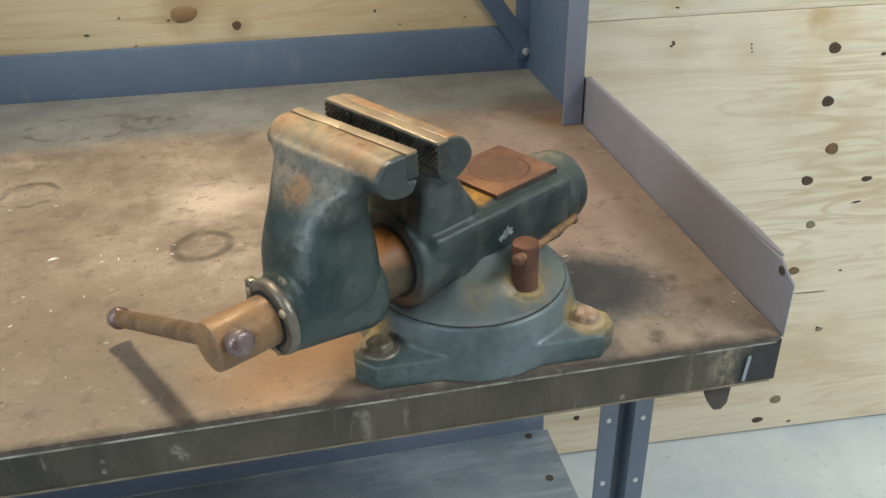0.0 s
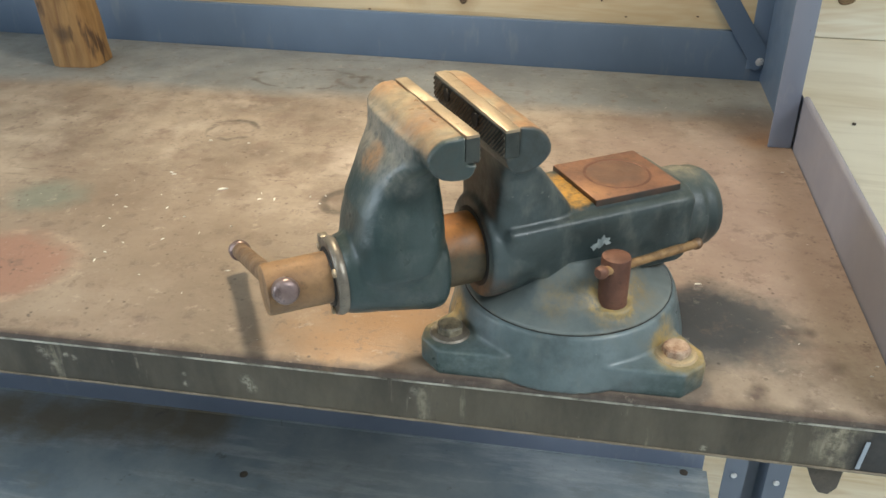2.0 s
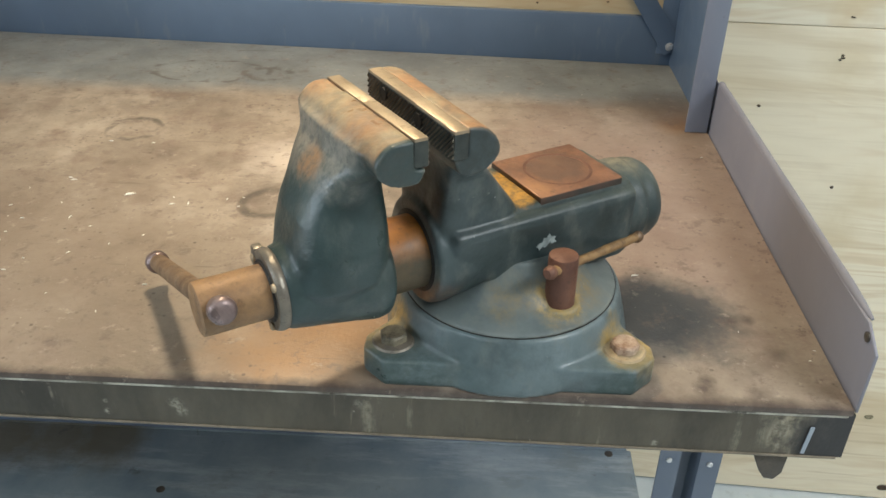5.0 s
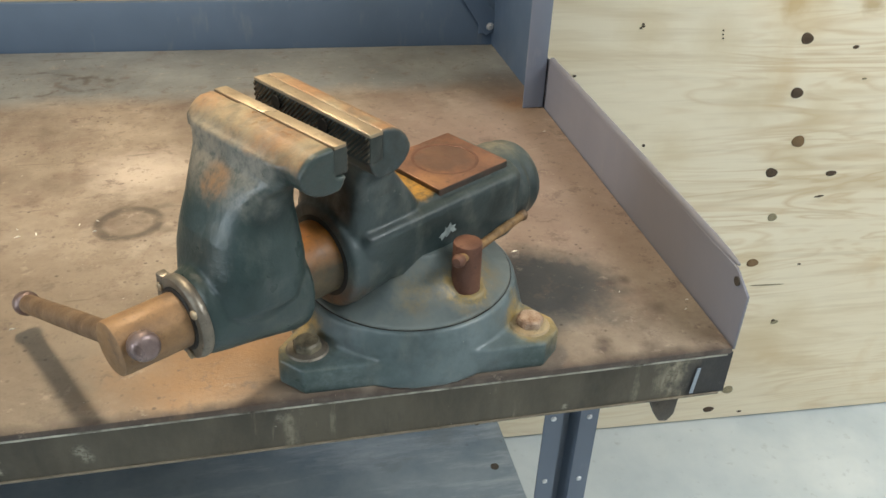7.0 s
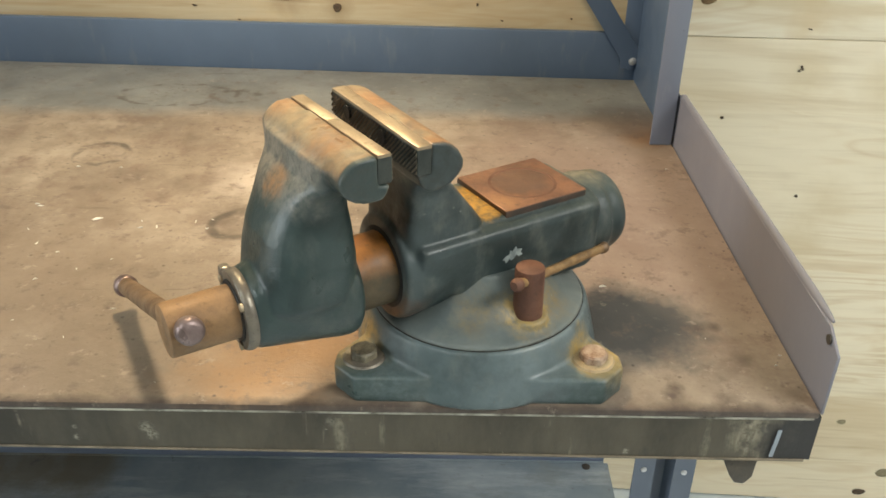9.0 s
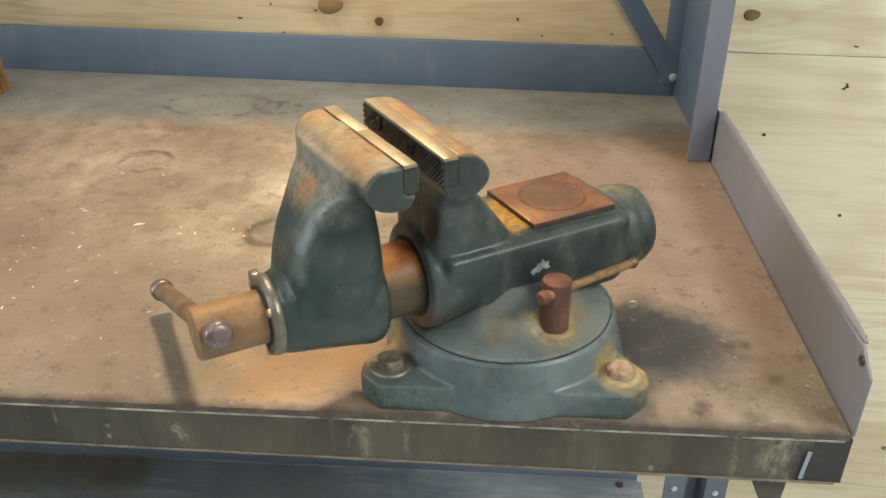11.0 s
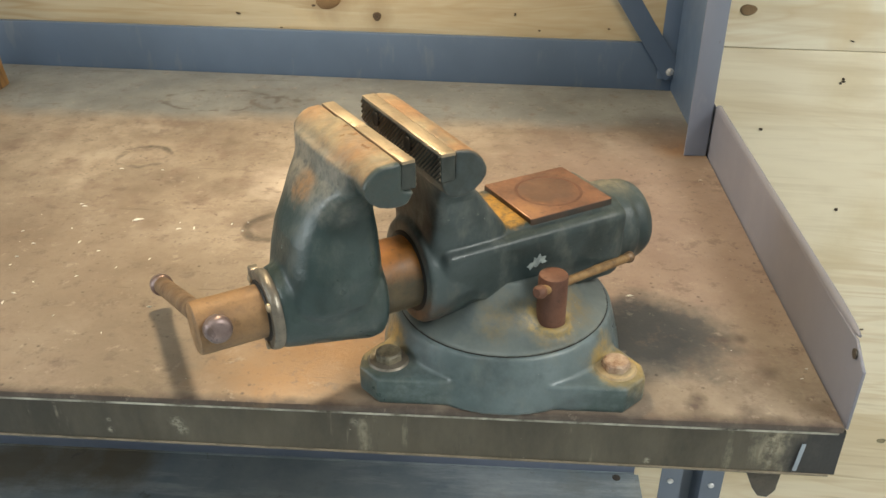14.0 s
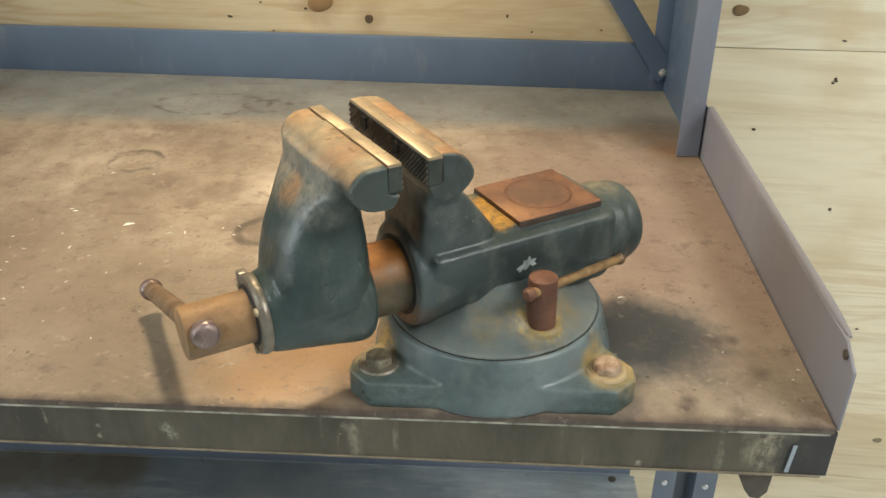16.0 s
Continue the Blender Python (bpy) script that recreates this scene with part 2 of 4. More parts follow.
def tube_rust():
    """Bright orange rust on the top of the slide, dark olive lower down."""
    b = Build("orange_rust")
    col = b.mix(b.ramp(b.noise(26, 7, 0.66), 0.36, 0.64), (0.20, 0.075, 0.014), (0.43, 0.155, 0.02))
    sep = b.node("ShaderNodeSeparateXYZ", Vector=b.coord)
    level = b.math("ADD", sep.outputs["Z"], b.math("MULTIPLY", b.math("SUBTRACT", b.noise(30, 5, 0.6), 0.5), 0.03))
    tube_olive = b.mix(b.ramp(b.noise(45, 5, 0.65), 0.4, 0.62), (0.030, 0.036, 0.028), (0.085, 0.070, 0.040))
    col = b.mix(b.ramp(level, 0.124, 0.106, 0, 0.92), col, tube_olive)
    col = b.mix(b.ramp(b.noise(140, 6, 0.7), 0.58, 0.70, 0, 0.6), col, (0.07, 0.03, 0.012))
    b.bump(b.math("ADD", b.noise(260, 5, 0.65), b.noise(70, 4)), 0.35, 0.0009)
    return b.done(col, b.ramp(b.noise(60, 3), 0.3, 0.7, 0.42, 0.65), 0.1)


rust_tube = tube_rust()


def pad_steel():
    b = Build("rubbed_pad_rust")
    col = b.mix(b.ramp(b.noise(30, 7, 0.7), 0.36, 0.64), (0.12, 0.056, 0.036), (0.25, 0.115, 0.062))
    col = b.mix(b.math("MULTIPLY", b.near((0.045, 0.004, 0.138), 0.016, 0.030), 0.55), col, (0.10, 0.062, 0.045))
    col = b.mix(b.math("MULTIPLY", b.near((0.008, -0.02, 0.138), 0.006, 0.022), 0.6), col, (0.36, 0.17, 0.07))
    col = b.mix(b.ramp(b.noise(150, 4, 0.7), 0.58, 0.72, 0, 0.6), col, (0.06, 0.038, 0.026))
    sep = b.node("ShaderNodeSeparateXYZ", Vector=b.coord)
    col = b.mix(b.math("MULTIPLY", b.ramp(sep.outputs["Z"], 0.1372, 0.1363), b.ramp(b.noise(60, 5), 0.3, 0.6, 0.6, 1.0)), col, (0.035, 0.03, 0.024))
    b.bump(b.noise(200, 5, 0.65), 0.35, 0.0009)
    return b.done(col, b.ramp(b.noise(50, 5), 0.3, 0.7, 0.34, 0.58), 0.2)


rust_pad = pad_steel()
rust_pale = rusty("pale_rust", (0.17, 0.080, 0.04), (0.55, 0.42, 0.31), 0.6, 0.1, 75)
washer_tan = rusty("dusty_washer", (0.27, 0.19, 0.105), (0.42, 0.33, 0.20), 0.6, 0.1, 60)
greasy = rusty("greasy_bolt", (0.035, 0.030, 0.022), (0.30, 0.26, 0.18), 0.45, 0.3, 75)
pin_ochre = rusty("ochre_pin_rust", (0.14, 0.075, 0.035), (0.38, 0.23, 0.10), 0.5, 0.15, 75)
hub_rust = rusty("mottled_hub_rust", (0.125, 0.076, 0.045), (0.36, 0.20, 0.088), 0.5, 0.2, 24)
steel_bright = rusty("worn_steel", (0.30, 0.22, 0.14), (0.47, 0.37, 0.245), 0.44, 0.5, 30)
steel_dark = rusty("dark_steel", (0.055, 0.048, 0.04), (0.12, 0.10, 0.08), 0.5, 0.5, 60)
steel_grey = rusty("grey_steel", (0.12, 0.105, 0.085), (0.25, 0.215, 0.17), 0.42, 0.5, 50)
steel_knob = rusty("polished_knob", (0.14, 0.095, 0.085), (0.27, 0.20, 0.19), 0.34, 0.5, 90)
steel_teeth = rusty("jaw_teeth_steel", (0.10, 0.085, 0.065), (0.24, 0.20, 0.15), 0.38, 0.6, 60)
steel_side = rusty("jaw_side_steel", (0.030, 0.035, 0.032), (0.062, 0.070, 0.062), 0.42, 0.35, 60)
# near-black steel that paints the shade in holes, gaps and grooves
steel_hole = rusty("dark_hole_steel", (0.012, 0.010, 0.009), (0.03, 0.025, 0.02), 0.6, 0.3, 80)
zinc = rusty("zinc", (0.5, 0.5, 0.5), (0.7, 0.7, 0.7), 0.35, 0.8, 80)


def painted_steel(name, tone, light, scuff):
    b = Build(name)
    col = b.mix(b.ramp(b.noise(5, 5), 0.3, 0.7), tone, light)
    col = b.mix(b.ramp(b.noise(40, 4, 0.6, b.stretch(1, 1, 0.25)), 0.6, 0.72, 0, 0.5), col, scuff)
    col = b.mix(b.ramp(b.noise(60, 6, 0.65), 0.71, 0.74), col, (0.07, 0.06, 0.055))
    b.bump(b.noise(160, 3), 0.12, 0.0006)
    return b.done(col, b.ramp(b.noise(12, 4), 0.3, 0.7, 0.38, 0.55))


blue = painted_steel("slate_blue_paint", (0.072, 0.106, 0.160), (0.095, 0.136, 0.202), (0.15, 0.17, 0.20))
blue_grey = painted_steel("faded_blue_grey_paint", (0.180, 0.175, 0.202), (0.215, 0.205, 0.230), (0.23, 0.215, 0.22))


def worn_shelf():
    b = Build("worn_shelf_paint")
    col = b.mix(b.ramp(b.noise(5, 7, 0.65), 0.35, 0.65), (0.15, 0.19, 0.225), (0.26, 0.30, 0.32))
    turned = b.node("ShaderNodeMapping", Vector=b.coord, Rotation=(0, 0, 0.9), Scale=(0.25, 1.6, 1)).outputs["Vector"]
    col = b.mix(b.ramp(b.noise(13, 7, 0.72, turned), 0.50, 0.62, 0, 0.7), col, (0.34, 0.375, 0.40))
    col = b.mix(b.ramp(b.noise(9, 7, 0.7, b.stretch(1, 1.4, 1, shift=(2, 0, 0))), 0.54, 0.68, 0, 0.6), col, (0.17, 0.185, 0.18))
    for place in ((-0.30, 0.53, 0.31), (-0.39, 0.52, 0.31), (-0.48, 0.51, 0.31), (-0.58, 0.50, 0.31), (-0.68, 0.50, 0.31)):
        col = b.mix(b.math("MULTIPLY", b.near(place, 0.03, 0.085), 0.85), col, (0.13, 0.105, 0.065))
    col = b.mix(b.ramp(b.noise(30, 6, 0.7), 0.64, 0.71, 0, 0.6), col, (0.08, 0.075, 0.07))
    b.bump(b.noise(160, 4), 0.2, 0.0008)
    return b.done(col, b.ramp(b.noise(12, 4), 0.3, 0.7, 0.62, 0.8))


shelf_paint = worn_shelf()
leg_paint = painted_steel("dusty_slate_paint", (0.100, 0.125, 0.165), (0.130, 0.155, 0.200), (0.20, 0.21, 0.23))
# slate paint lightened to offset the shade under the bench
panel_paint = painted_steel("lifted_slate_paint", (0.130, 0.160, 0.225), (0.165, 0.195, 0.265), (0.22, 0.24, 0.28))
post_paint = painted_steel("pale_blue_grey_paint", (0.165, 0.180, 0.225), (0.20, 0.215, 0.265), (0.28, 0.28, 0.30))


def edge_steel():
    """Front lip: olive-grey painted steel with rubbed patches, drips and a blackened end."""
    b = Build("rubbed_lip_steel")
    col = b.mix(b.ramp(b.noise(9, 7, 0.68, b.stretch(1, 1, 0.35)), 0.38, 0.62), (0.036, 0.030, 0.021), (0.098, 0.083, 0.058))
    streak = b.ramp(b.noise(15, 6, 0.72, b.stretch(1, 1, 0.12)), 0.55, 0.66)
    col = b.mix(b.math("MULTIPLY", streak, b.ramp(b.noise(80, 5, 0.7), 0.40, 0.58)), col, (0.33, 0.29, 0.21))
    col = b.mix(b.ramp(b.noise(24, 7, 0.7, b.stretch(1, 1, 0.3)), 0.58, 0.68, 0, 0.8), col, (0.040, 0.036, 0.030))
    # pale rubbed spots and drips
    for x, z, inner, outer, amount in ((-0.130, 0.895, 0.001, 0.006, 0.7), (-0.126, 0.888, 0.001, 0.005, 0.6), (-0.121, 0.880, 0.001, 0.004, 0.6), (-0.106, 0.891, 0.001, 0.004, 0.8), (-0.098, 0.889, 0.001, 0.004, 0.8),
                                       (0.006, 0.884, 0.0005, 0.003, 0.8), (0.006, 0.873, 0.001, 0.004, 0.8), (0.064, 0.884, 0.002, 0.008, 0.6), (0.068, 0.876, 0.002, 0.007, 0.6),
                                       (0.213, 0.893, 0.001, 0.006, 0.45), (0.551, 0.880, 0.001, 0.004, 0.4), (0.550, 0.870, 0.001, 0.004, 0.4), (0.452, 0.866, 0.001, 0.004, 0.8)):
        fine = b.math("MULTIPLY", b.near((x, 0.003, z), inner, outer), b.ramp(b.noise(300, 5, 0.75), 0.42, 0.56))
        col = b.mix(b.math("MULTIPLY", fine, amount), col, (0.36, 0.33, 0.26))
    col = b.mix(b.math("MULTIPLY", b.near((0.592, 0.003, 0.88), 0.022, 0.040), 0.9), col, (0.030, 0.029, 0.030))
    col = b.mix(b.ramp(b.noise(170, 3, 0.7, b.stretch(0.5, 1, 1, shift=(3, 0, 1))), 0.73, 0.77), col, (0.40, 0.37, 0.30))
    b.bump(b.noise(150, 5, 0.65), 0.35, 0.001)
    return b.done(col, b.ramp(b.noise(20, 5), 0.3, 0.7, 0.32, 0.58), 0.2)


lip_steel = edge_steel()
edge_bright = rusty("rubbed_edge_steel", (0.075, 0.062, 0.045), (0.70, 0.66, 0.56), 0.4, 0.3, 34)
edge_dull = rusty("dull_fold_steel", (0.10, 0.085, 0.062), (0.30, 0.24, 0.17), 0.5, 0.2, 22)


def bench_board():
    b = Build("oily_brown_hardboard")
    col = b.mix(b.ramp(b.noise(5.5, 8, 0.68), 0.38, 0.62), (0.175, 0.133, 0.098), (0.335, 0.267, 0.200))
    col = b.mix(b.ramp(b.noise(19, 8, 0.72), 0.5, 0.68, 0, 0.7), col, (0.16, 0.105, 0.08))
    col = b.mix(b.ramp(b.noise(9, 7, 0.66, b.stretch(1, 1, 1, shift=(3, 1, 0))), 0.54, 0.70, 0, 0.6), col, (0.44, 0.365, 0.285))
    # the board turns grey along the back, past a ragged edge
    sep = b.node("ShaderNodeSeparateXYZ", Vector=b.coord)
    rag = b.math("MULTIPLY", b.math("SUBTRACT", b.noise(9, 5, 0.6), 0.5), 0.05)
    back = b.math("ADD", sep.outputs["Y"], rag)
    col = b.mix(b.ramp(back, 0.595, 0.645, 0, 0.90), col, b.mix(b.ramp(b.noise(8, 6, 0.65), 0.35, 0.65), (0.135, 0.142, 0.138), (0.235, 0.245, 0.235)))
    # pale rubbed patch, rust bloom under the screw, vise shadow painted into the board
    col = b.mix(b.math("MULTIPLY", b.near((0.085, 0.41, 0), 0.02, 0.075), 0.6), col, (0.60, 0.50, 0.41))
    col = b.mix(b.math("MULTIPLY", b.near((0.17, 0.06, 0), 0.035, 0.11), 0.85), col, (0.33, 0.165, 0.06))
    col = b.mix(b.math("MULTIPLY", b.near((0.53, 0.33, 0), 0.12, 0.30), 0.6), col, (0.285, 0.195, 0.155))
    col = b.mix(b.math("MULTIPLY", b.near((0.572, 0.545, 0), 0.015, 0.045), 0.7), col, (0.24, 0.12, 0.05))
    # brown dirt at the front left, also painted to dim the lamp's spill
    col = b.mix(b.math("MULTIPLY", b.near((-0.16, 0.12, 0), 0.12, 0.30), 0.6), col, (0.205, 0.150, 0.105))
    col = b.mix(b.math("MULTIPLY", b.near((-0.275, 0.252, 0), 0.025, 0.055), 0.5), col, (0.11, 0.16, 0.13))
    # dark patch right of the vise paints its cast shadow
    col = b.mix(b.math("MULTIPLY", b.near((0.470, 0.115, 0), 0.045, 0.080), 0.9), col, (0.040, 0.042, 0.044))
    col = b.mix(b.math("MULTIPLY", b.near((-0.235, 0.105, 0), 0.055, 0.085), 0.8), col, (0.26, 0.135, 0.095))
    col = b.mix(b.math("MULTIPLY", b.ring((-0.235, 0.105), 0.082, 0.009, 1.25, 0.44, 0.62), 0.35), col, (0.48, 0.35, 0.25))
    # grey patch at the base's front left paints the jaw's shadow
    col = b.mix(b.math("MULTIPLY", b.near((0.23, 0.01, 0), 0.02, 0.07), 0.5), col, (0.16, 0.13, 0.105))
    for place, radius, width, squash, amount in (((0.079, 0.292), 0.029, 0.007, 1.0, 1.0), ((-0.135, 0.474), 0.032, 0.006, 1.0, 0.85), ((-0.01, 0.685), 0.032, 0.012, 1.3, 0.8),
                                                 ((-0.10, 0.69), 0.085, 0.008, 1.9, 0.8), ((0.12, 0.30), 0.026, 0.009, 1.0, 0.4)):
        col = b.mix(b.math("MULTIPLY", b.ring(place, radius, width, squash, 0.43, 0.58), amount), col, (0.085, 0.07, 0.055))
    # small dark marks; the last patch paints the riser's shadow in the corner
    for place, inner, outer, amount in (((0.487, 0.019, 0), 0.001, 0.012, 0.85), ((0.492, 0.028, 0), 0.001, 0.009, 0.8), ((0.530, 0.110, 0), 0.001, 0.010, 0.7), ((0.545, 0.113, 0), 0.001, 0.009, 0.7),
                                        ((0.560, 0.065, 0), 0.002, 0.014, 0.45), ((0.53, 0.012, 0), 0.001, 0.015, 0.7), ((0.06, 0.30, 0), 0.01, 0.045, 0.35), ((0.56, 0.60, 0), 0.03, 0.09, 0.5)):
        col = b.mix(b.math("MULTIPLY", b.near(place, inner, outer), amount), col, (0.075, 0.05, 0.04))
    col = b.mix(b.math("MULTIPLY", b.ring((0.079, 0.294), 0.029, 0.008, 1.0, 0.22, 0.44), 0.75), col, (0.085, 0.065, 0.05))
    # blackened working edge, pits, scratches and bright specks
    front = b.math("ADD", sep.outputs["Y"], b.math("MULTIPLY", b.math("SUBTRACT", b.noise(40, 5, 0.6), 0.5), 0.022))
    col = b.mix(b.ramp(front, 0.011, 0.000, 0, 0.9), col, (0.055, 0.038, 0.03))
    col = b.mix(b.ramp(b.noise(120, 5, 0.75), 0.60, 0.70, 0, 0.65), col, (0.10, 0.07, 0.055))
    col = b.mix(b.ramp(b.noise(52, 6, 0.7, b.stretch(1, 1, 1, shift=(1, 7, 0))), 0.655, 0.70, 0, 0.7), col, (0.085, 0.055, 0.042))
    col = b.mix(b.ramp(b.noise(60, 2, 0.5, b.stretch(0.12, 1.6, 1), warp=0.6), 0.70, 0.73, 0, 0.4), col, (0.10, 0.07, 0.05))
    crumb = b.node("ShaderNodeTexVoronoi", Vector=b.coord, Scale=95.0)
    pits = b.math("MULTIPLY", b.ramp(crumb.outputs["Distance"], 0.20, 0.10), b.ramp(b.noise(14, 3), 0.48, 0.60))
    col = b.mix(b.math("MULTIPLY", pits, 0.75), col, (0.07, 0.048, 0.038))
    grime = b.math("MULTIPLY", b.ramp(b.noise(70, 8, 0.8, b.stretch(1, 1.4, 1, shift=(6, 3, 0))), 0.54, 0.66), b.ramp(b.noise(6.5, 4, 0.6, b.stretch(1, 1, 1, shift=(2, 9, 0))), 0.46, 0.62))
    col = b.mix(b.math("MULTIPLY", grime, 0.6), col, (0.10, 0.066, 0.050))
    col = b.mix(b.ramp(b.noise(33, 8, 0.78, b.stretch(1, 1, 1, shift=(9, 4, 0))), 0.55, 0.62, 0, 0.6), col, (0.13, 0.09, 0.07))
    col = b.mix(b.ramp(b.noise(43, 8, 0.78, b.stretch(1, 1, 1, shift=(5, 2, 0))), 0.58, 0.65, 0, 0.35), col, (0.46, 0.375, 0.29))
    col = b.mix(b.ramp(b.noise(240, 2), 0.755, 0.785), col, (0.75, 0.70, 0.62))
    b.bump(b.math("ADD", b.noise(230, 5, 0.65), b.noise(24, 5)), 0.35, 0.0011)
    return b.done(col, b.ramp(b.noise(13, 5), 0.3, 0.7, 0.40, 0.62))


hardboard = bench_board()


def plywood(name, pale, grain, amber, seed, halos=()):
    b = Build(name)
    base = b.stretch(1, 1, 1, shift=(seed, 0, seed * 2))
    warp = b.noise(1.7, 3, 0.5, base)
    wav = b.node("ShaderNodeTexNoise", Vector=b.stretch(1.1, 1, 9.5, base), Scale=1.6, Detail=3.0, Roughness=0.5, Distortion=1.3)
    saw = b.math("FRACT", b.math("MULTIPLY", b.math("ADD", wav.outputs["Fac"], b.math("MULTIPLY", warp, 0.6)), 7.0))
    rings = b.math("ABSOLUTE", b.math("SUBTRACT", b.math("MULTIPLY", saw, 2.0), 1.0))
    line = b.math("MULTIPLY", b.ramp(rings, 0.35, 1.0), b.ramp(b.noise(2.6, 3, 0.5, base), 0.38, 0.60, 0.05, 1.0))
    col = b.mix(b.ramp(b.noise(2.2, 4, 0.5, base), 0.35, 0.7, 0, 0.5), pale, amber)
    col = b.mix(b.math("MULTIPLY", line, 0.55), col, tuple(c * k for c, k in zip(grain, (1.10, 0.98, 0.80))))
    col = b.mix(b.ramp(b.noise(70, 3, 0.6, b.stretch(0.05, 1, 1, base)), 0.5, 0.75, 0, 0.4), col, grain)
    thin = b.noise(34, 4, 0.6, b.stretch(0.06, 1, 1.3, base), warp=0.5)
    col = b.mix(b.math("MULTIPLY", b.ramp(thin, 0.58, 0.66), b.ramp(b.noise(4.5, 3, 0.5, base), 0.45, 0.62, 0, 0.6)), col, grain)
    col = b.mix(b.ramp(b.noise(6, 4, 0.5, base), 0.60, 0.70, 0, 0.45), col, (0.62, 0.44, 0.22))
    broad = b.noise(2.4, 5, 0.6, b.stretch(0.45, 1, 3.4, base), warp=0.9)
    col = b.mix(b.ramp(broad, 0.52, 0.66, 0, 0.55), col, tuple(c * k for c, k in zip(grain, (1.12, 1.10, 1.05))))
    col = b.mix(b.ramp(broad, 0.44, 0.32, 0, 0.5), col, tuple(min(1, c * 1.08) for c in pale))
    # pale sapwood halos round the knots, amber pitch beside the joint
    for place, inner, outer, stain, amount in halos:
        col = b.mix(b.math("MULTIPLY", b.near(place, inner, outer), amount), col, stain)
    b.bump(b.noise(90, 3, 0.6, b.stretch(0.08, 1, 1, base)), 0.2, 0.0008)
    return b.done(col, 0.6)


ply_pale = plywood("pale_plywood", (0.82, 0.72, 0.545), (0.52, 0.40, 0.24), (0.74, 0.62, 0.42), 1.3,
                   [((1.123, 0.80, 0.966), 0.010, 0.034, (0.50, 0.32, 0.12), 0.8), ((1.267, 0.80, 0.966), 0.006, 0.026, (0.46, 0.32, 0.15), 0.7), ((1.14, 0.80, 0.950), 0.02, 0.07, (0.66, 0.51, 0.30), 0.5)]
                   + [((x, 0.80, z), 0.010, 0.060, (0.63, 0.50, 0.30), 0.45) for x, z in ((0.86, 0.93), (1.00, 0.91), (0.95, 0.70), (1.09, 0.79), (1.20, 0.67), (1.23, 0.76), (1.18, 0.437), (1.25, 0.25), (1.30, 0.30), (0.92, 0.62))])
ply_upper = plywood("upper_plywood", (0.80, 0.72, 0.56), (0.52, 0.40, 0.24), (0.74, 0.61, 0.41), 7.7)
ply_amber = plywood("amber_plywood", (0.47, 0.40, 0.275), (0.31, 0.225, 0.125), (0.41, 0.325, 0.205), 4.1,
                    [((0.049, 0.80, 1.031), 0.02, 0.05, (0.22, 0.14, 0.07), 0.5), ((0.127, 0.80, 1.009), 0.008, 0.03, (0.24, 0.16, 0.08), 0.5)])


def knot_wood(name, heart, rim):
    b = Build(name)
    d = b.nt.nodes.new("ShaderNodeVectorMath")
    d.operation = "LENGTH"
    b.put(d.inputs[0], b.coord)
    w = b.math("ADD", d.outputs["Value"], b.math("MULTIPLY", b.noise(120, 3), 0.008))
    bands = b.ramp(b.math("FRACT", b.math("MULTIPLY", w, 420)), 0.2, 0.9)
    return b.done(b.mix(bands, heart, rim), 0.65)


knot_dark = knot_wood("dark_knot", (0.115, 0.070, 0.036), (0.022, 0.014, 0.009))
knot_brown = knot_wood("brown_knot", (0.13, 0.072, 0.03), (0.26, 0.16, 0.075))
knot_grey = knot_wood("grey_knot", (0.17, 0.14, 0.08), (0.33, 0.28, 0.17))


def concrete():
    b = Build("pale_concrete")
    col = b.mix(b.ramp(b.noise(3, 6, 0.6), 0.3, 0.7), (0.46, 0.52, 0.55), (0.70, 0.735, 0.73))
    col = b.mix(b.ramp(b.noise(40, 5, 0.65), 0.6, 0.75, 0, 0.4), col, (0.30, 0.31, 0.30))
    b.bump(b.noise(120, 4), 0.2, 0.001)
    return b.done(col, 0.5)


def plain_wall(name, tone):
    b = Build(name)
    col = b.mix(b.ramp(b.noise(2, 4), 0.3, 0.7), tone, tuple(c * 0.9 for c in tone))
    return b.done(col, 0.8)


floor_concrete = concrete()
wall_paint = plain_wall("shop_wall_paint", (0.62, 0.62, 0.60))


def rough_timber():
    b = Build("split_timber")
    g = b.noise(9, 5, 0.6, b.stretch(7, 7, 0.8), warp=0.8)
    col = b.mix(b.ramp(g, 0.35, 0.65), (0.15, 0.075, 0.024), (0.28, 0.16, 0.058))
    col = b.mix(b.ramp(b.noise(20, 4, 0.6, b.stretch(2, 2, 0.4)), 0.60, 0.68), col, (0.06, 0.03, 0.012))
    col = b.mix(b.math("MULTIPLY", b.near((-0.005, -0.038, 0.055), 0.005, 0.018), 0.8), col, (0.05, 0.028, 0.014))
    b.bump(g, 0.6, 0.004)
    return b.done(col, 0.6)


timber = rough_timber()
chip_white = Build("bright_chip").done((0.80, 0.78, 0.70), 0.35, 0.3)
bare_chip = rusty("bare_metal_chip", (0.22, 0.26, 0.26), (0.48, 0.53, 0.52), 0.4, 0.2, 120)
tape_grey = Build("pale_blue_scuff").done((0.30, 0.34, 0.38), 0.5, 0.0)

# ---------------------------------------------------------------- setting
WALL_Y = 0.80
WALL_TURN = -3.2       # the wall and the bench's back run a little askew to its front
ASKEW = pose(0.55, WALL_Y, 0, 0, 0, WALL_TURN) @ Matrix.Translation((-0.55, -WALL_Y, 0))


def slab(name, lo, hi, mat, label, category, bevel=0.0):
    bm = bmesh.new()
    add_box(bm, lo, hi, bevel)
    ob = part(name, bm, mat, None)
    return tagged(ob, label, category, kind="structure")


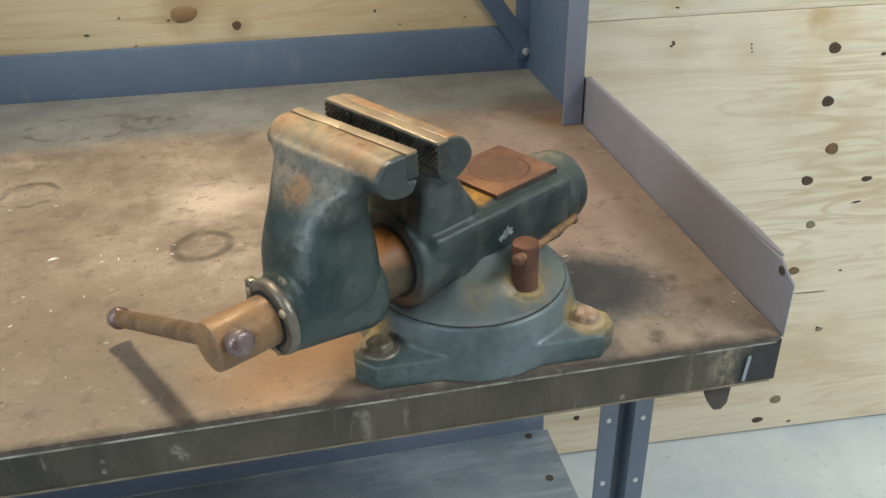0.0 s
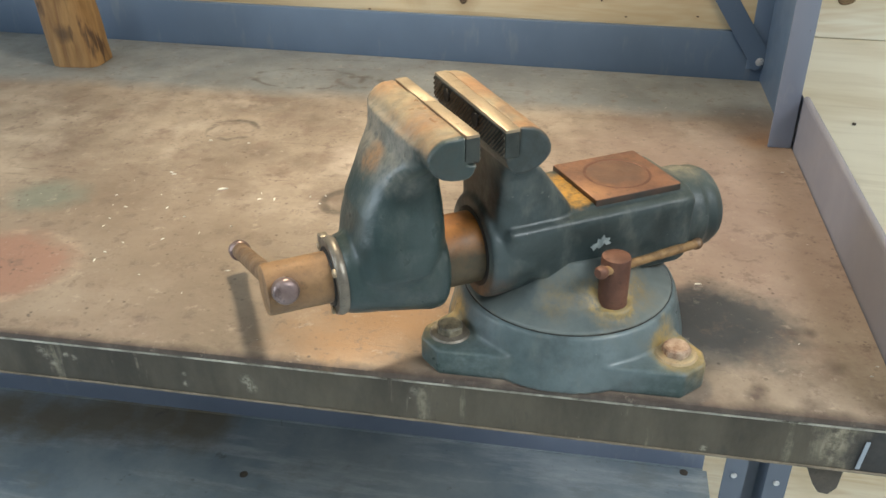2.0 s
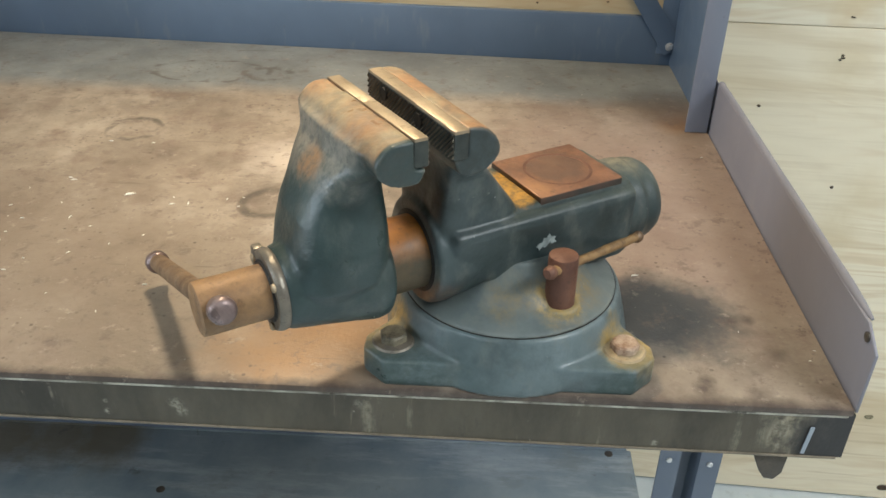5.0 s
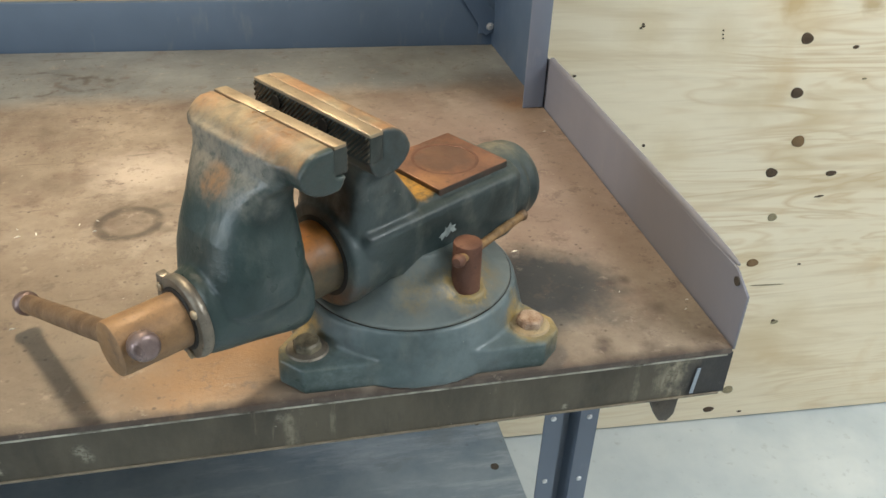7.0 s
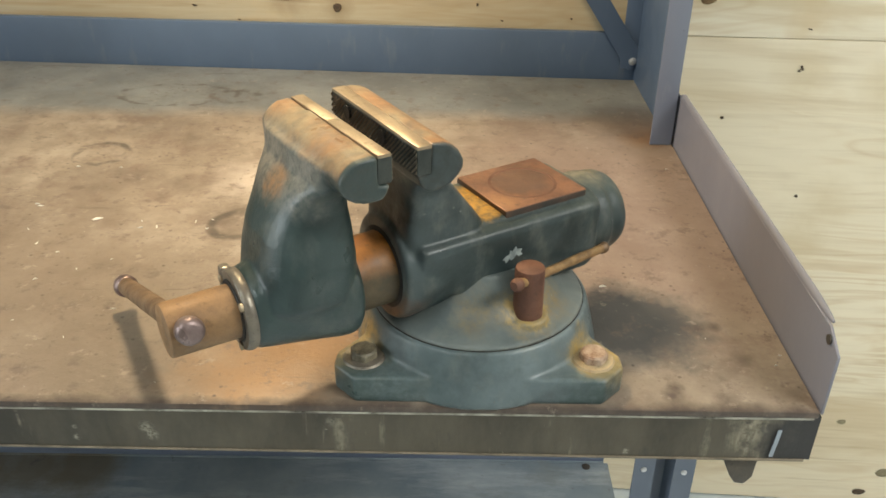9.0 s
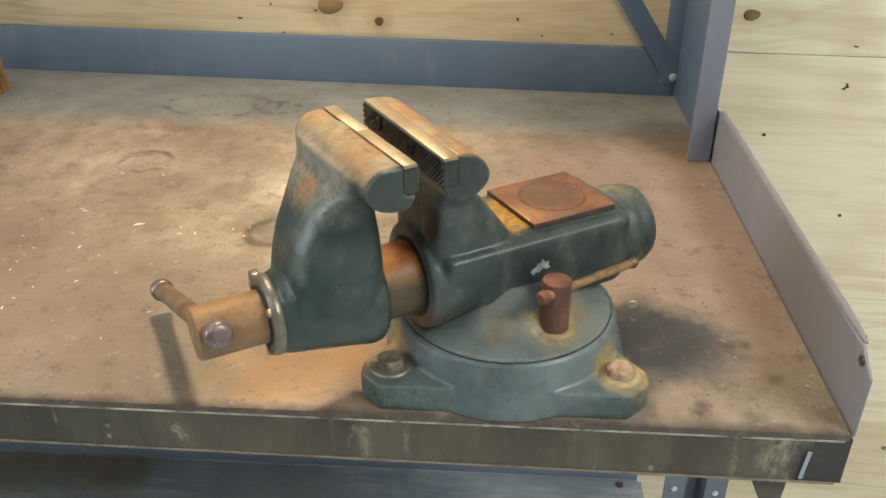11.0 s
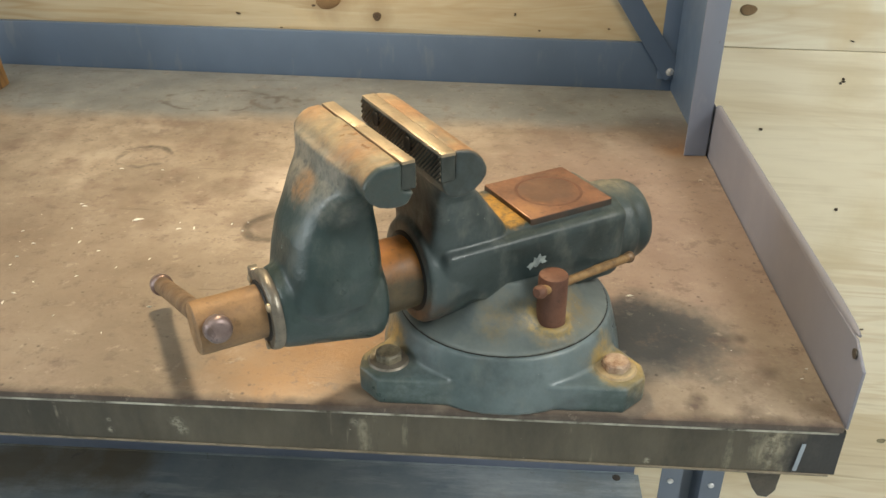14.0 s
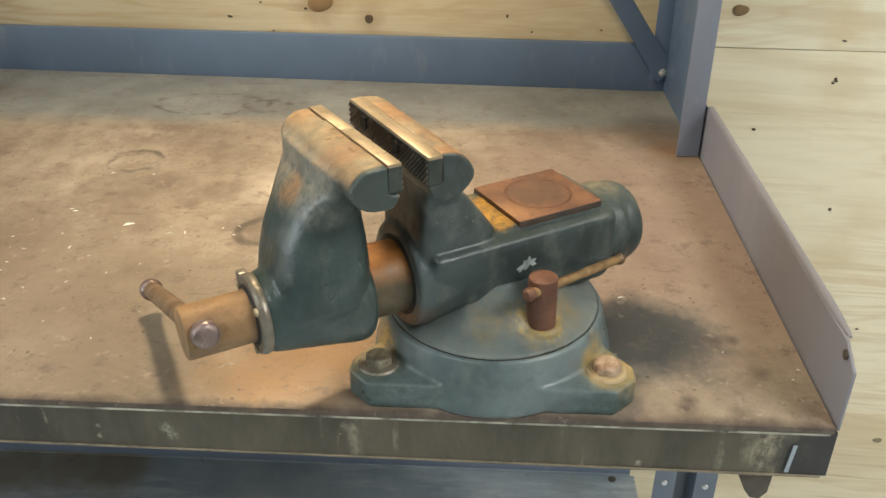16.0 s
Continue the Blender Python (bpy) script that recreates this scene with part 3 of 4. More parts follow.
slab("floor", (-3.5, -4.0, -0.1), (3.5, WALL_Y + 0.5, 0), floor_concrete, "pale grey concrete floor with faint stains", "floor")
slab("ceiling", (-3.5, -4.0, 3.2), (3.5, WALL_Y + 0.5, 3.3), wall_paint, "plain pale ceiling of the workshop", "ceiling")
WIN = (-1.7, -0.1, 1.1, 2.4)      # unseen window opening assumed in the west wall: y from, y to, sill, head
wall_west = slab("wall_west", (-3.6, -4.0, 0), (-3.5, WALL_Y + 0.5, WIN[2]), wall_paint, "plain painted workshop side wall with an assumed window opening", "wall")
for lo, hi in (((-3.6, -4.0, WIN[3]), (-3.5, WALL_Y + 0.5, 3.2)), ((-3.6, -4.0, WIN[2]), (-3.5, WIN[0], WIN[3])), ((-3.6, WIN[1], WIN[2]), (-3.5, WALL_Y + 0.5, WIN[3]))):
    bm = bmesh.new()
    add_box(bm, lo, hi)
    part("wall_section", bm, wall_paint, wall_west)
slab("wall_east", (3.5, -4.0, 0), (3.6, WALL_Y + 0.5, 3.2), wall_paint, "plain painted workshop side wall", "wall")
slab("wall_south", (-3.5, -4.1, 0), (3.5, -4.0, 3.2), wall_paint, "plain painted workshop wall opposite the bench", "wall")
wall_north = slab("wall_north", (-3.49, WALL_Y + 0.018, 0.0005), (3.49, WALL_Y + 0.1, 3.1995), wall_paint, "wall lined with horizontal sheets of pale plywood", "wall")
wall_north.matrix_world = ASKEW


def sheet(lo, hi, mat, label):
    bm = bmesh.new()
    add_box(bm, (lo[0], WALL_Y, lo[1]), (hi[0], WALL_Y + 0.017, hi[1]), 0.0012, segments=1)
    return part("plywood_sheet", bm, mat, wall_north, label)


SEAM = 0.979
sheet((-3.49, 0.004), (-0.8004, SEAM - 0.0004), ply_pale, "pale plywood sheet behind the bench")
sheet((-0.7996, 0.004), (3.49, SEAM - 0.0004), ply_pale, "pale plywood sheet with a row of dark knots")
sheet((0.6504, SEAM + 0.0004), (3.49, 2.198), ply_upper, "pale plywood sheet above a thin horizontal joint")
sheet((-3.49, SEAM + 0.0004), (0.6496, 2.198), ply_amber, "amber plywood sheet with brown knots")
sheet((-3.49, 2.202), (3.49, 3.19), ply_pale, "upper plywood sheet")


def knot(x, z, rx, rz, mat, turn=0):
    rx, rz = (rx * 0.85, rz * 0.85) if rx > 0.006 else (rx * 0.72, rz * 0.72)
    bm = bmesh.new()
    n = 24
    ring = []
    for k in range(n):
        a = k * math.tau / n
        wob = 1 + 0.08 * math.sin(2 * a + x * 40) + 0.05 * math.sin(3 * a + z * 50)
        ring.append(bm.verts.new((rx * math.cos(a) * wob, 0.0, rz * math.sin(a) * wob)))
    top = [bm.verts.new((v.co.x * 0.86, -0.0012, v.co.z * 0.86)) for v in ring]
    for k in range(n):
        bm.faces.new((ring[k], ring[(k + 1) % n], top[(k + 1) % n], top[k]))
    bm.faces.new(top)
    ob = part("knot", bm, mat, wall_north)
    ob.matrix_basis = pose(x, WALL_Y - 0.0004, z, 0, turn, 0)
    return ob


knot(1.161, 0.906, 0.0136, 0.0125, knot_dark, 9)
knot(1.170, 0.805, 0.0139, 0.0127, knot_dark, -7)
knot(1.200, 0.708, 0.0167, 0.0131, knot_brown, 3)
knot(1.163, 0.644, 0.0143, 0.0120, knot_dark, 9)
knot(1.289, 0.637, 0.0124, 0.0075, knot_dark, 1)
knot(1.191, 0.544, 0.0123, 0.0099, knot_grey, 1)
knot(1.176, 0.437, 0.0150, 0.0115, knot_brown, -9)
knot(1.2595, 0.889, 0.0070, 0.0040, knot_dark, 4)
knot(1.296, 0.8295, 0.0060, 0.0025, knot_grey, 0)
# thin crack in the plywood, drawn with the knot shape
knot(1.222, 0.379, 0.0500, 0.0014, knot_grey, 1)
knot(1.282, 0.427, 0.0050, 0.0030, knot_dark, 0)
knot(1.2665, 0.278, 0.0100, 0.0060, knot_grey, 0)
knot(1.202, 0.091, 0.0168, 0.0126, knot_grey, -8)
knot(1.168, 0.035, 0.0155, 0.0099, knot_dark, -7)
knot(0.735, 0.106, 0.0090, 0.0077, knot_dark, 3)
knot(0.856, 0.936, 0.0031, 0.0026, knot_dark, 7)
knot(0.853, 0.929, 0.0031, 0.0026, knot_dark, 4)
knot(1.001, 0.923, 0.0022, 0.0022, knot_dark, -2)
knot(1.002, 0.916, 0.0022, 0.0022, knot_dark, -2)
knot(1.004, 0.909, 0.0022, 0.0022, knot_dark, 5)
knot(0.895, 0.711, 0.0044, 0.0022, knot_dark, 2)
knot(0.696, 1.037, 0.0140, 0.0103, knot_brown, -12)
knot(0.748, 0.848, 0.0049, 0.0029, knot_dark, 10)
knot(0.857, 0.932, 0.0039, 0.0025, knot_dark, -11)
knot(0.856, 0.995, 0.0049, 0.0016, knot_dark, 8)
knot(0.895, 0.713, 0.0042, 0.0021, knot_dark, -2)
knot(0.992, 0.476, 0.0045, 0.0023, knot_dark, -12)
knot(1.089, 0.221, 0.0101, 0.0063, knot_grey, 8)
knot(0.049, 1.031, 0.0228, 0.0161, knot_brown, -12)
knot(0.127, 1.009, 0.0085, 0.0076, knot_dark, -4)
knot(-0.101, 1.007, 0.0058, 0.0024, knot_dark, 9)
knot(0.385, 0.995, 0.0028, 0.0019, knot_dark, -6)
knot(0.346, 1.019, 0.0024, 0.0038, knot_dark, 4)
knot(-0.048, 1.031, 0.0029, 0.0019, knot_dark, 8)
knot(-0.031, 0.986, 0.0039, 0.0015, knot_dark, -1)
knot(0.492, 1.001, 0.0028, 0.0018, knot_dark, 9)
knot(1.279, 0.587, 0.0113, 0.0025, knot_dark, -7)
knot(1.262, 0.283, 0.0054, 0.0040, knot_dark, 10)
knot(1.247, 0.020, 0.0072, 0.0029, knot_dark, 3)
knot(0.025, 1.023, 0.0038, 0.0024, knot_dark, -2)

# ---------------------------------------------------------------- workbench
X_END, X_FAR, DEPTH = 0.600, -1.23, 0.785
bench = thing("workbench", pose(0, 0, 0), "slate-blue steel workbench with a worn brown hardboard top", "workbench")
bm = bmesh.new()
add_prism(bm, [(X_FAR, 0.0), (X_END - 0.001, 0.0), (X_END - 0.001, DEPTH - 0.004), (X_FAR, DEPTH + 0.097)], TOP - 0.0065, TOP, 0.0015)
tabletop = part("tabletop", bm, hardboard, bench, "oil-stained brown hardboard with ring marks, scratches and a painted vise shadow")
# the board's own space starts at the top surface
tabletop.data.transform(Matrix.Translation((0, 0, -TOP)))
tabletop.location.z = TOP

bm = bmesh.new()
lip = [(0.003, TOP - 0.0072), (0.003, TOP - 0.0485), (0.008, TOP - 0.0520), (0.030, TOP - 0.0520), (0.030, TOP - 0.0495), (0.0105, TOP - 0.0495),
       (0.0065, TOP - 0.0475), (0.0065, TOP - 0.0112), (0.10, TOP - 0.0112), (0.10, TOP - 0.0072)]
# the lip hangs a little lower at this end
add_loft(bm, [[(x, y, z - (drop if z < TOP - 0.04 else 0)) for y, z in lip] for x, drop in ((X_FAR, 0.0), (-0.1, 0.0), (X_END + 0.0025, 0.0038))])
part("front_lip", bm, lip_steel, bench, "rubbed olive-grey steel front lip")
bm = bmesh.new()
add_box(bm, (X_END - 0.0050, 0.0070, TOP - 0.0475), (X_END - 0.0014, 0.70, TOP - 0.0115), 0.001)
part("end_skirt", bm, steel_dark, bench)
bm = bmesh.new()
add_prism(bm, [(0.533, TOP - 0.0535), (0.564, TOP - 0.0535), (0.5625, TOP - 0.078), (0.557, TOP - 0.086), (0.549, TOP - 0.085), (0.543, TOP - 0.076)], -0.012, -0.008, 0.001,
          pose(0, 0, 0, 90, 0, 0))
part("corner_tab", bm, steel_dark, bench, "small downturned steel tab")
bm = bmesh.new()
add_prism(bm, [(0.5682, TOP - 0.048), (0.5712, TOP - 0.048), (0.5735, TOP - 0.020), (0.5705, TOP - 0.020)], -0.0018, -0.0009, 0, pose(0, 0, 0, 90, 0, 0))
part("pale_scuff", bm, tape_grey, bench, "pale blue scuff on the lip")

bm = bmesh.new()
add_box(bm, (X_FAR, 0.0018, TOP - 0.0098), (X_END - 0.003, 0.0045, TOP - 0.0070), 0.0008)
part("lip_edge", bm, edge_bright, bench, "bright rubbed edge of the lip")

bm = bmesh.new()
add_box(bm, (-0.1, 0.0016, TOP - 0.0500), (X_END - 0.002, 0.0050, TOP - 0.0480), 0.0007)
for v in bm.verts:
    v.co.z -= 0.0038 * (v.co.x + 0.1) / (X_END + 0.1)
add_box(bm, (X_FAR, 0.0016, TOP - 0.0500), (-0.1, 0.0050, TOP - 0.0480), 0.0007)
part("lip_fold", bm, edge_dull, bench, "dull rubbed lower fold of the lip")

# end stop: a folded strip along the short edge with a hemmed top and a cut front corner
bm = bmesh.new()
out = [(0.002, TOP - 0.004), (0.002, TOP + 0.052), (0.026, TOP + 0.066), (0.548, TOP + 0.066), (0.548, TOP - 0.004)]
add_prism(bm, [(y, z) for y, z in out], X_END + 0.0002, X_END + 0.0027, 0.0006, Matrix(((0, 0, 1, 0), (1, 0, 0, 0), (0, 1, 0, 0), (0, 0, 0, 1))), 1)
end_stop = part("end_stop", bm, blue_grey, bench, "faded blue-grey steel end stop with a hemmed top")
bm = bmesh.new()
add_lathe(bm, [(0.0012, 0), (0.0022, 0.006), (0.0032, 0.020), (0.0040, 0.045), (0.0040, 0.493), (0.0034, 0.496)], pose(X_END + 0.0042, 0.029, TOP + 0.0665, -90, 0, 0), 12)
part("hem", bm, blue_grey, end_stop)
bm = bmesh.new()
add_lathe(bm, [(0.0042, 0), (0.0042, 0.0012)], pose(X_END + 0.0001, 0.020, TOP + 0.0565, 0, -90, 0), 14)
part("bolt_hole", bm, steel_dark, end_stop, "dark bolt hole")

# back stop
bm = bmesh.new()
add_box(bm, (X_FAR, DEPTH - 0.002, TOP - 0.004), (X_END - 0.0045, DEPTH + 0.0008, TOP + 0.073), 0.0008)
add_box(bm, (X_FAR, DEPTH - 0.001, TOP + 0.0712), (X_END - 0.0045, DEPTH + 0.008, TOP + 0.0735), 0.0008)
back_stop = part("back_stop", bm, blue, bench, "slate-blue steel back stop")
back_stop.matrix_basis = pose(X_END - 0.02, DEPTH, 0, 0, 0, WALL_TURN) @ Matrix.Translation((0.02 - X_END, -DEPTH, 0))

# riser end: plate, turned front flange, rear angle and diagonal strap
riser = thing("shelf_riser", pose(0, 0, TOP), "slate-blue folded steel riser with a diagonal strap", "shelf riser")
H = 0.45
bm = bmesh.new()
add_box(bm, (X_END - 0.0060, 0.5255, 0.0006), (X_END - 0.0035, 0.788, H), 0.0006)
part("side_plate", bm, blue, riser)
bm = bmesh.new()
add_box(bm, (X_END - 0.0315, 0.5225, 0.0006), (X_END - 0.0032, 0.5253, H), 0.0010)
part("front_flange", bm, post_paint, riser, "pale blue-grey front flange")
bm = bmesh.new()
add_box(bm, (X_END - 0.030, 0.7745, 0.02), (X_END - 0.0015, 0.7770, H), 0.0008)
part("rear_flange", bm, blue, riser)
bm = bmesh.new()
ang = math.atan2(0.118, -0.082)
add_box(bm, (-0.010, -0.0012, -0.0150), (0.52, 0.0012, 0.0150), 0.0006, pose(X_END - 0.0115, 0.7720, 0.035) @ pose(0, 0, 0, 0, -math.degrees(ang), 0))
part("strap", bm, blue, riser, "diagonal steel strap")
bm = bmesh.new()
add_lathe(bm, [(0.0062, 0), (0.0062, 0.0008), (0.0040, 0.0010), (0.0038, 0.0026), (0.0026, 0.0031), (0.0010, 0.0032)], pose(X_END - 0.0125, 0.7705, 0.033, 90, 0, 0), 20)
part("strap_bolt", bm, zinc, riser, "zinc bolt head")
copy_thing(riser, pose(-1.80, 0, TOP))


# legs: hat-section uprights with bolts down both flanges
def hat_leg(x, y, z_top):
    bm = bmesh.new()
    prof = [(-0.0345, 0.0), (-0.011, 0.0), (-0.007, 0.022), (0.007, 0.022), (0.011, 0.0), (0.0345, 0.0), (0.0345, 0.0022),
            (0.0126, 0.0022), (0.0086, 0.0242), (-0.0086, 0.0242), (-0.0126, 0.0022), (-0.0345, 0.0022)]
    add_loft(bm, [[(a, b, z) for a, b in prof] for z in (0.002, z_top)])
    leg = part("leg", bm, leg_paint, bench, "hat-section steel leg")
    leg.location = (x, y, 0)
    k = 0
    z = z_top - 0.03
    while z > 0.05:
        for sx in (-0.0235, 0.0225):
            bm = bmesh.new()
            add_lathe(bm, [(0.0036, 0), (0.0036, 0.0006), (0.0030, 0.0016), (0.0013, 0.0020)], pose(0, 0, 0, 90, 0, 0), 12)
            bolt = part("bolt", bm, zinc, leg)
            bolt.location = (sx, 0.0, z - 0.004 * (sx > 0))
        k += 1
        z -= 0.107
    bm = bmesh.new()
    add_box(bm, (-0.05, -0.02, 0), (0.05, 0.06, 0.003), 0.001)
    part("foot", bm, blue, leg)
    return leg


for lx, ly in ((0.5545, 0.195), (-1.17, 0.195), (0.53, 0.64), (-1.17, 0.64)):
    hat_leg(lx, ly, TOP - 0.0125)

# lower shelf with an upturned rear edge
bm = bmesh.new()
SH = 0.312
add_box(bm, (X_FAR + 0.05, 0.12, SH - 0.003), (0.583, 0.555, SH), 0.001)
add_box(bm, (X_FAR + 0.05, 0.12, SH - 0.045), (0.583, 0.1225, SH - 0.001), 0.001)
add_box(bm, (0.5805, 0.12, SH - 0.03), (0.583, 0.555, SH - 0.0005), 0.001)
lower = part("lower_shelf", bm, shelf_paint, bench, "scuffed grey-blue steel lower shelf")
bm = bmesh.new()
add_box(bm, (X_FAR + 0.05, 0.5555, SH - 0.03), (0.576, 0.558, SH + 0.11), 0.001)
part("rear_panel", bm, panel_paint, lower, "slate-blue upturned rear edge")
bm = bmesh.new()
add_box(bm, (X_FAR + 0.05, 0.5530, SH + 0.0003), (0.576, 0.5553, SH + 0.0035), 0.0006)
part("rear_bead", bm, shelf_paint, lower, "pale rubbed fold along the rear edge")
for hx, hy in ((0.545, 0.545), (0.55, 0.44), (-0.18, 0.42), (0.2, 0.30)):
    bm = bmesh.new()
    add_lathe(bm, [(0.007, 0), (0.007, 0.0006)], pose(hx, hy, SH), 12)
    part("dark_hole", bm, steel_dark, lower)

# ---------------------------------------------------------------- bench vise
VX, VY, VA = 0.331, 0.0995, 32.0
vise = thing("bench_vise", pose(VX, VY, TOP, 0, 0, VA), "green-grey cast-iron bench vise with rusty screw, bolted to the bench", "vise")
AX = 0.098          # height of the screw's axis
square = pose(0, 0, 0, 0, 0, -VA)      # the base stands square to the bench
along = pose(0, 0, AX, 0, 90, 0)       # turns z to the vise's length

# base: round skirt with two front lugs and one behind
bm = bmesh.new()
add_lathe(bm, [(0.1035, 0.0), (0.1035, 0.006), (0.101, 0.016), (0.097, 0.032), (0.0935, 0.044), (0.0915, 0.0475)], None, 64)
for side in (1, -1):
    lug = [(0.020, -0.0935), (0.098, -0.0935), (0.1155, -0.0755), (0.1145, -0.060), (0.092, -0.030), (0.060, 0.0), (0.02, 0.0)]
    add_prism(bm, [(side * x, y) for x, y in (lug if side > 0 else lug[::-1])], 0.0, 0.0235, 0.0)
add_prism(bm, [(-0.03, 0.08), (0.03, 0.08), (0.026, 0.118), (0.012, 0.128), (-0.012, 0.128), (-0.026, 0.118)], 0.0, 0.0235)
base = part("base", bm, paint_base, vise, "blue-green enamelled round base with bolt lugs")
base.matrix_basis = square
cast(base, 0.0017, 6)


def hex_bolt(x, y, z, r, mat, washer, label):
    bm = bmesh.new()
    add_lathe(bm, [(r * 1.56, 0), (r * 1.60, 0.001), (r * 1.48, 0.0026), (r, 0.003)], None, 28)
    b = part("washer", bm, washer, base)
    b.location = (x, y, z)
    bm = bmesh.new()
    add_lathe(bm, [(r * 1.0, 0.0025), (r * 1.08, 0.0032), (r * 1.08, 0.0075), (r * 0.98, 0.0088), (r * 0.80, 0.0096), (r * 0.4, 0.0098)], pose(0, 0, 0, 0, 0, 17 + x * 400), 6)
    add_lathe(bm, [(r * 0.96, 0.0025), (r * 0.96, 0.0086), (r * 0.84, 0.0098), (r * 0.3, 0.0101)], None, 24)
    h = part("bolt", bm, mat, base, label)
    h.location = (x, y, z)


hex_bolt(-0.092, -0.0665, 0.0225, 0.0108, greasy, steel_grey, "dark greasy bolt head")
hex_bolt(0.092, -0.0665, 0.0225, 0.0108, rust_pale, washer_tan, "pale rusted bolt head on a washer")
hex_bolt(0.0, 0.108, 0.0225, 0.0120, steel_dark, rust_tan, "dark bolt head")

# swivel casting, body, collar, neck and rear jaw
bm = bmesh.new()
add_lathe(bm, [(0.0898, 0.0466), (0.0896, 0.0484), (0.0880, 0.0500), (0.080, 0.0540), (0.070, 0.0600), (0.062, 0.068), (0.055, 0.080), (0.050, 0.090)], None, 56)
add_lathe(bm, [(0.0172, 0.050), (0.0166, 0.0585), (0.0150, 0.0600)], pose(0.0035, -0.0660, 0), 32)
swivel = part("swivel", bm, paint_dome, vise, "dusty grey-green swivel casting stained ochre round the lock")
cast(swivel, 0.0018, 3)
bm = bmesh.new()
add_lathe(bm, [(0.056, 0.056), (0.054, 0.072), (0.048, 0.088)], None, 48)
body_ring = [(-0.034, 0.062), (-0.0415, 0.067), (-0.0438, 0.076), (-0.0460, 0.1225), (-0.0446, 0.1268), (-0.0410, 0.1292), (-0.0365, 0.1306), (-0.0335, 0.1335),
             (0.0335, 0.1335), (0.0365, 0.1306), (0.0410, 0.1292), (0.0446, 0.1268), (0.0460, 0.1225), (0.0438, 0.076), (0.0415, 0.067), (0.034, 0.062)]
# the underside rises towards the collar
add_loft(bm, [[(s, v * k * (1.0 if h > 0.1 else 1 - 6 * up), 0.100 + (h - 0.100) * k + (up if h < 0.1 else 0)) for v, h in body_ring[::-1]] for s, k, up in
              ((-0.080, 0.90, 0.018), (-0.077, 1.0, 0.018), (-0.052, 1.0, 0.013), (-0.022, 1.0, 0.006), (0.010, 1.0, 0.001), (0.040, 1.0, 0.0), (0.082, 1.0, 0.0), (0.090, 0.95, 0.0), (0.094, 0.84, 0.0))])
add_lathe(bm, [(0.0375, -0.02), (0.0385, 0.06), (0.0385, 0.1110), (0.0372, 0.1128), (0.0368, 0.1145), (0.0366, 0.124), (0.0335, 0.1310), (0.028, 0.1345), (0.012, 0.1360)], pose(0, 0, 0.0915, 0, 90, 0), 48)
add_lathe(bm, [(0.0410, -0.0905), (0.0432, -0.0885), (0.0440, -0.0780), (0.0430, -0.0735), (0.041, -0.050)], along, 56)
neck = [oval(-0.050, 0.085, 0.030, 0.038, 6), oval(-0.051, 0.120, 0.036, 0.038, 6), oval(-0.053, 0.136, 0.034, 0.0385, 6), oval(-0.060, 0.155, 0.0265, 0.0395, 6),
        oval(-0.067, 0.172, 0.020, 0.0425, 6), oval(-0.073, 0.184, 0.0155, 0.048, 5), oval(-0.076, 0.194, 0.0145, 0.055, 5)]
add_loft(bm, neck)
head = [(-0.0862, 0.2246), (-0.0760, 0.2238), (-0.0690, 0.2205), (-0.0635, 0.2150), (-0.0598, 0.2075), (-0.0605, 0.2015), (-0.0645, 0.1960), (-0.0715, 0.1912), (-0.0790, 0.1888),
        (-0.0865, 0.1890), (-0.0920, 0.1935), (-0.0945, 0.2000), (-0.0955, 0.2036), (-0.0862, 0.2036)]
add_loft(bm, [[(s, v, h) for s, h in head] for v in (-0.0668, 0.0625)])
body = part("body", bm, paint_body, vise, "dark green-grey enamelled body with rounded rear end")
cast(body, 0.0016, 4)

# groove between base and swivel
bm = bmesh.new()
add_lathe(bm, [(0.0896, 0.0464), (0.08995, 0.0473), (0.0897, 0.0479)], None, 64)
part("swivel_joint", bm, steel_hole, vise)

# anvil pad with a turned ring
bm = bmesh.new()
add_box(bm, (0.000, -0.0355, 0.126), (0.0805, 0.0365, 0.1378), 0.0018)
pad = part("anvil_pad", bm, rust_pad, vise, "flat red-brown rusty anvil pad")
bm = bmesh.new()
n = 40
for k in range(n):
    a0, a1 = k * math.tau / n, (k + 1) * math.tau / n
    q = [bm.verts.new((0.041 + r * math.cos(a), r * math.sin(a), h)) for a, r, h in
         ((a0, 0.0258, 0.1379), (a1, 0.0258, 0.1379), (a1, 0.0270, 0.13815), (a0, 0.0270, 0.13815), (a1, 0.0284, 0.1379), (a0, 0.0284, 0.1379))]
    bm.faces.new((q[0], q[1], q[2], q[3]))
    bm.faces.new((q[3], q[2], q[4], q[5]))
bmesh.ops.remove_doubles(bm, verts=bm.verts, dist=1e-5)
part("turned_ring", bm, rust_red, pad)
bm = bmesh.new()
add_box(bm, (0.0885, -0.030, 0.126), (0.092, 0.030, 0.1308), 0.001)
part("rear_rib", bm, paint_body, pad)

# cast marks on the neck, too worn to read
for k, (wide, tall) in enumerate(((0.0010, 0.0030), (0.0026, 0.0009), (0.0012, 0.0032), (0.0024, 0.0012), (0.0010, 0.0028))):
    bm = bmesh.new()
    add_box(bm, (-wide, -0.0006, -tall), (wide, 0.0006, tall), 0.0003)
    mark = part("cast_mark", bm, paint_body, body)
    mark.location = (-0.0755 + 0.0062 * k, -0.0392, 0.1600 - 0.0004 * k)
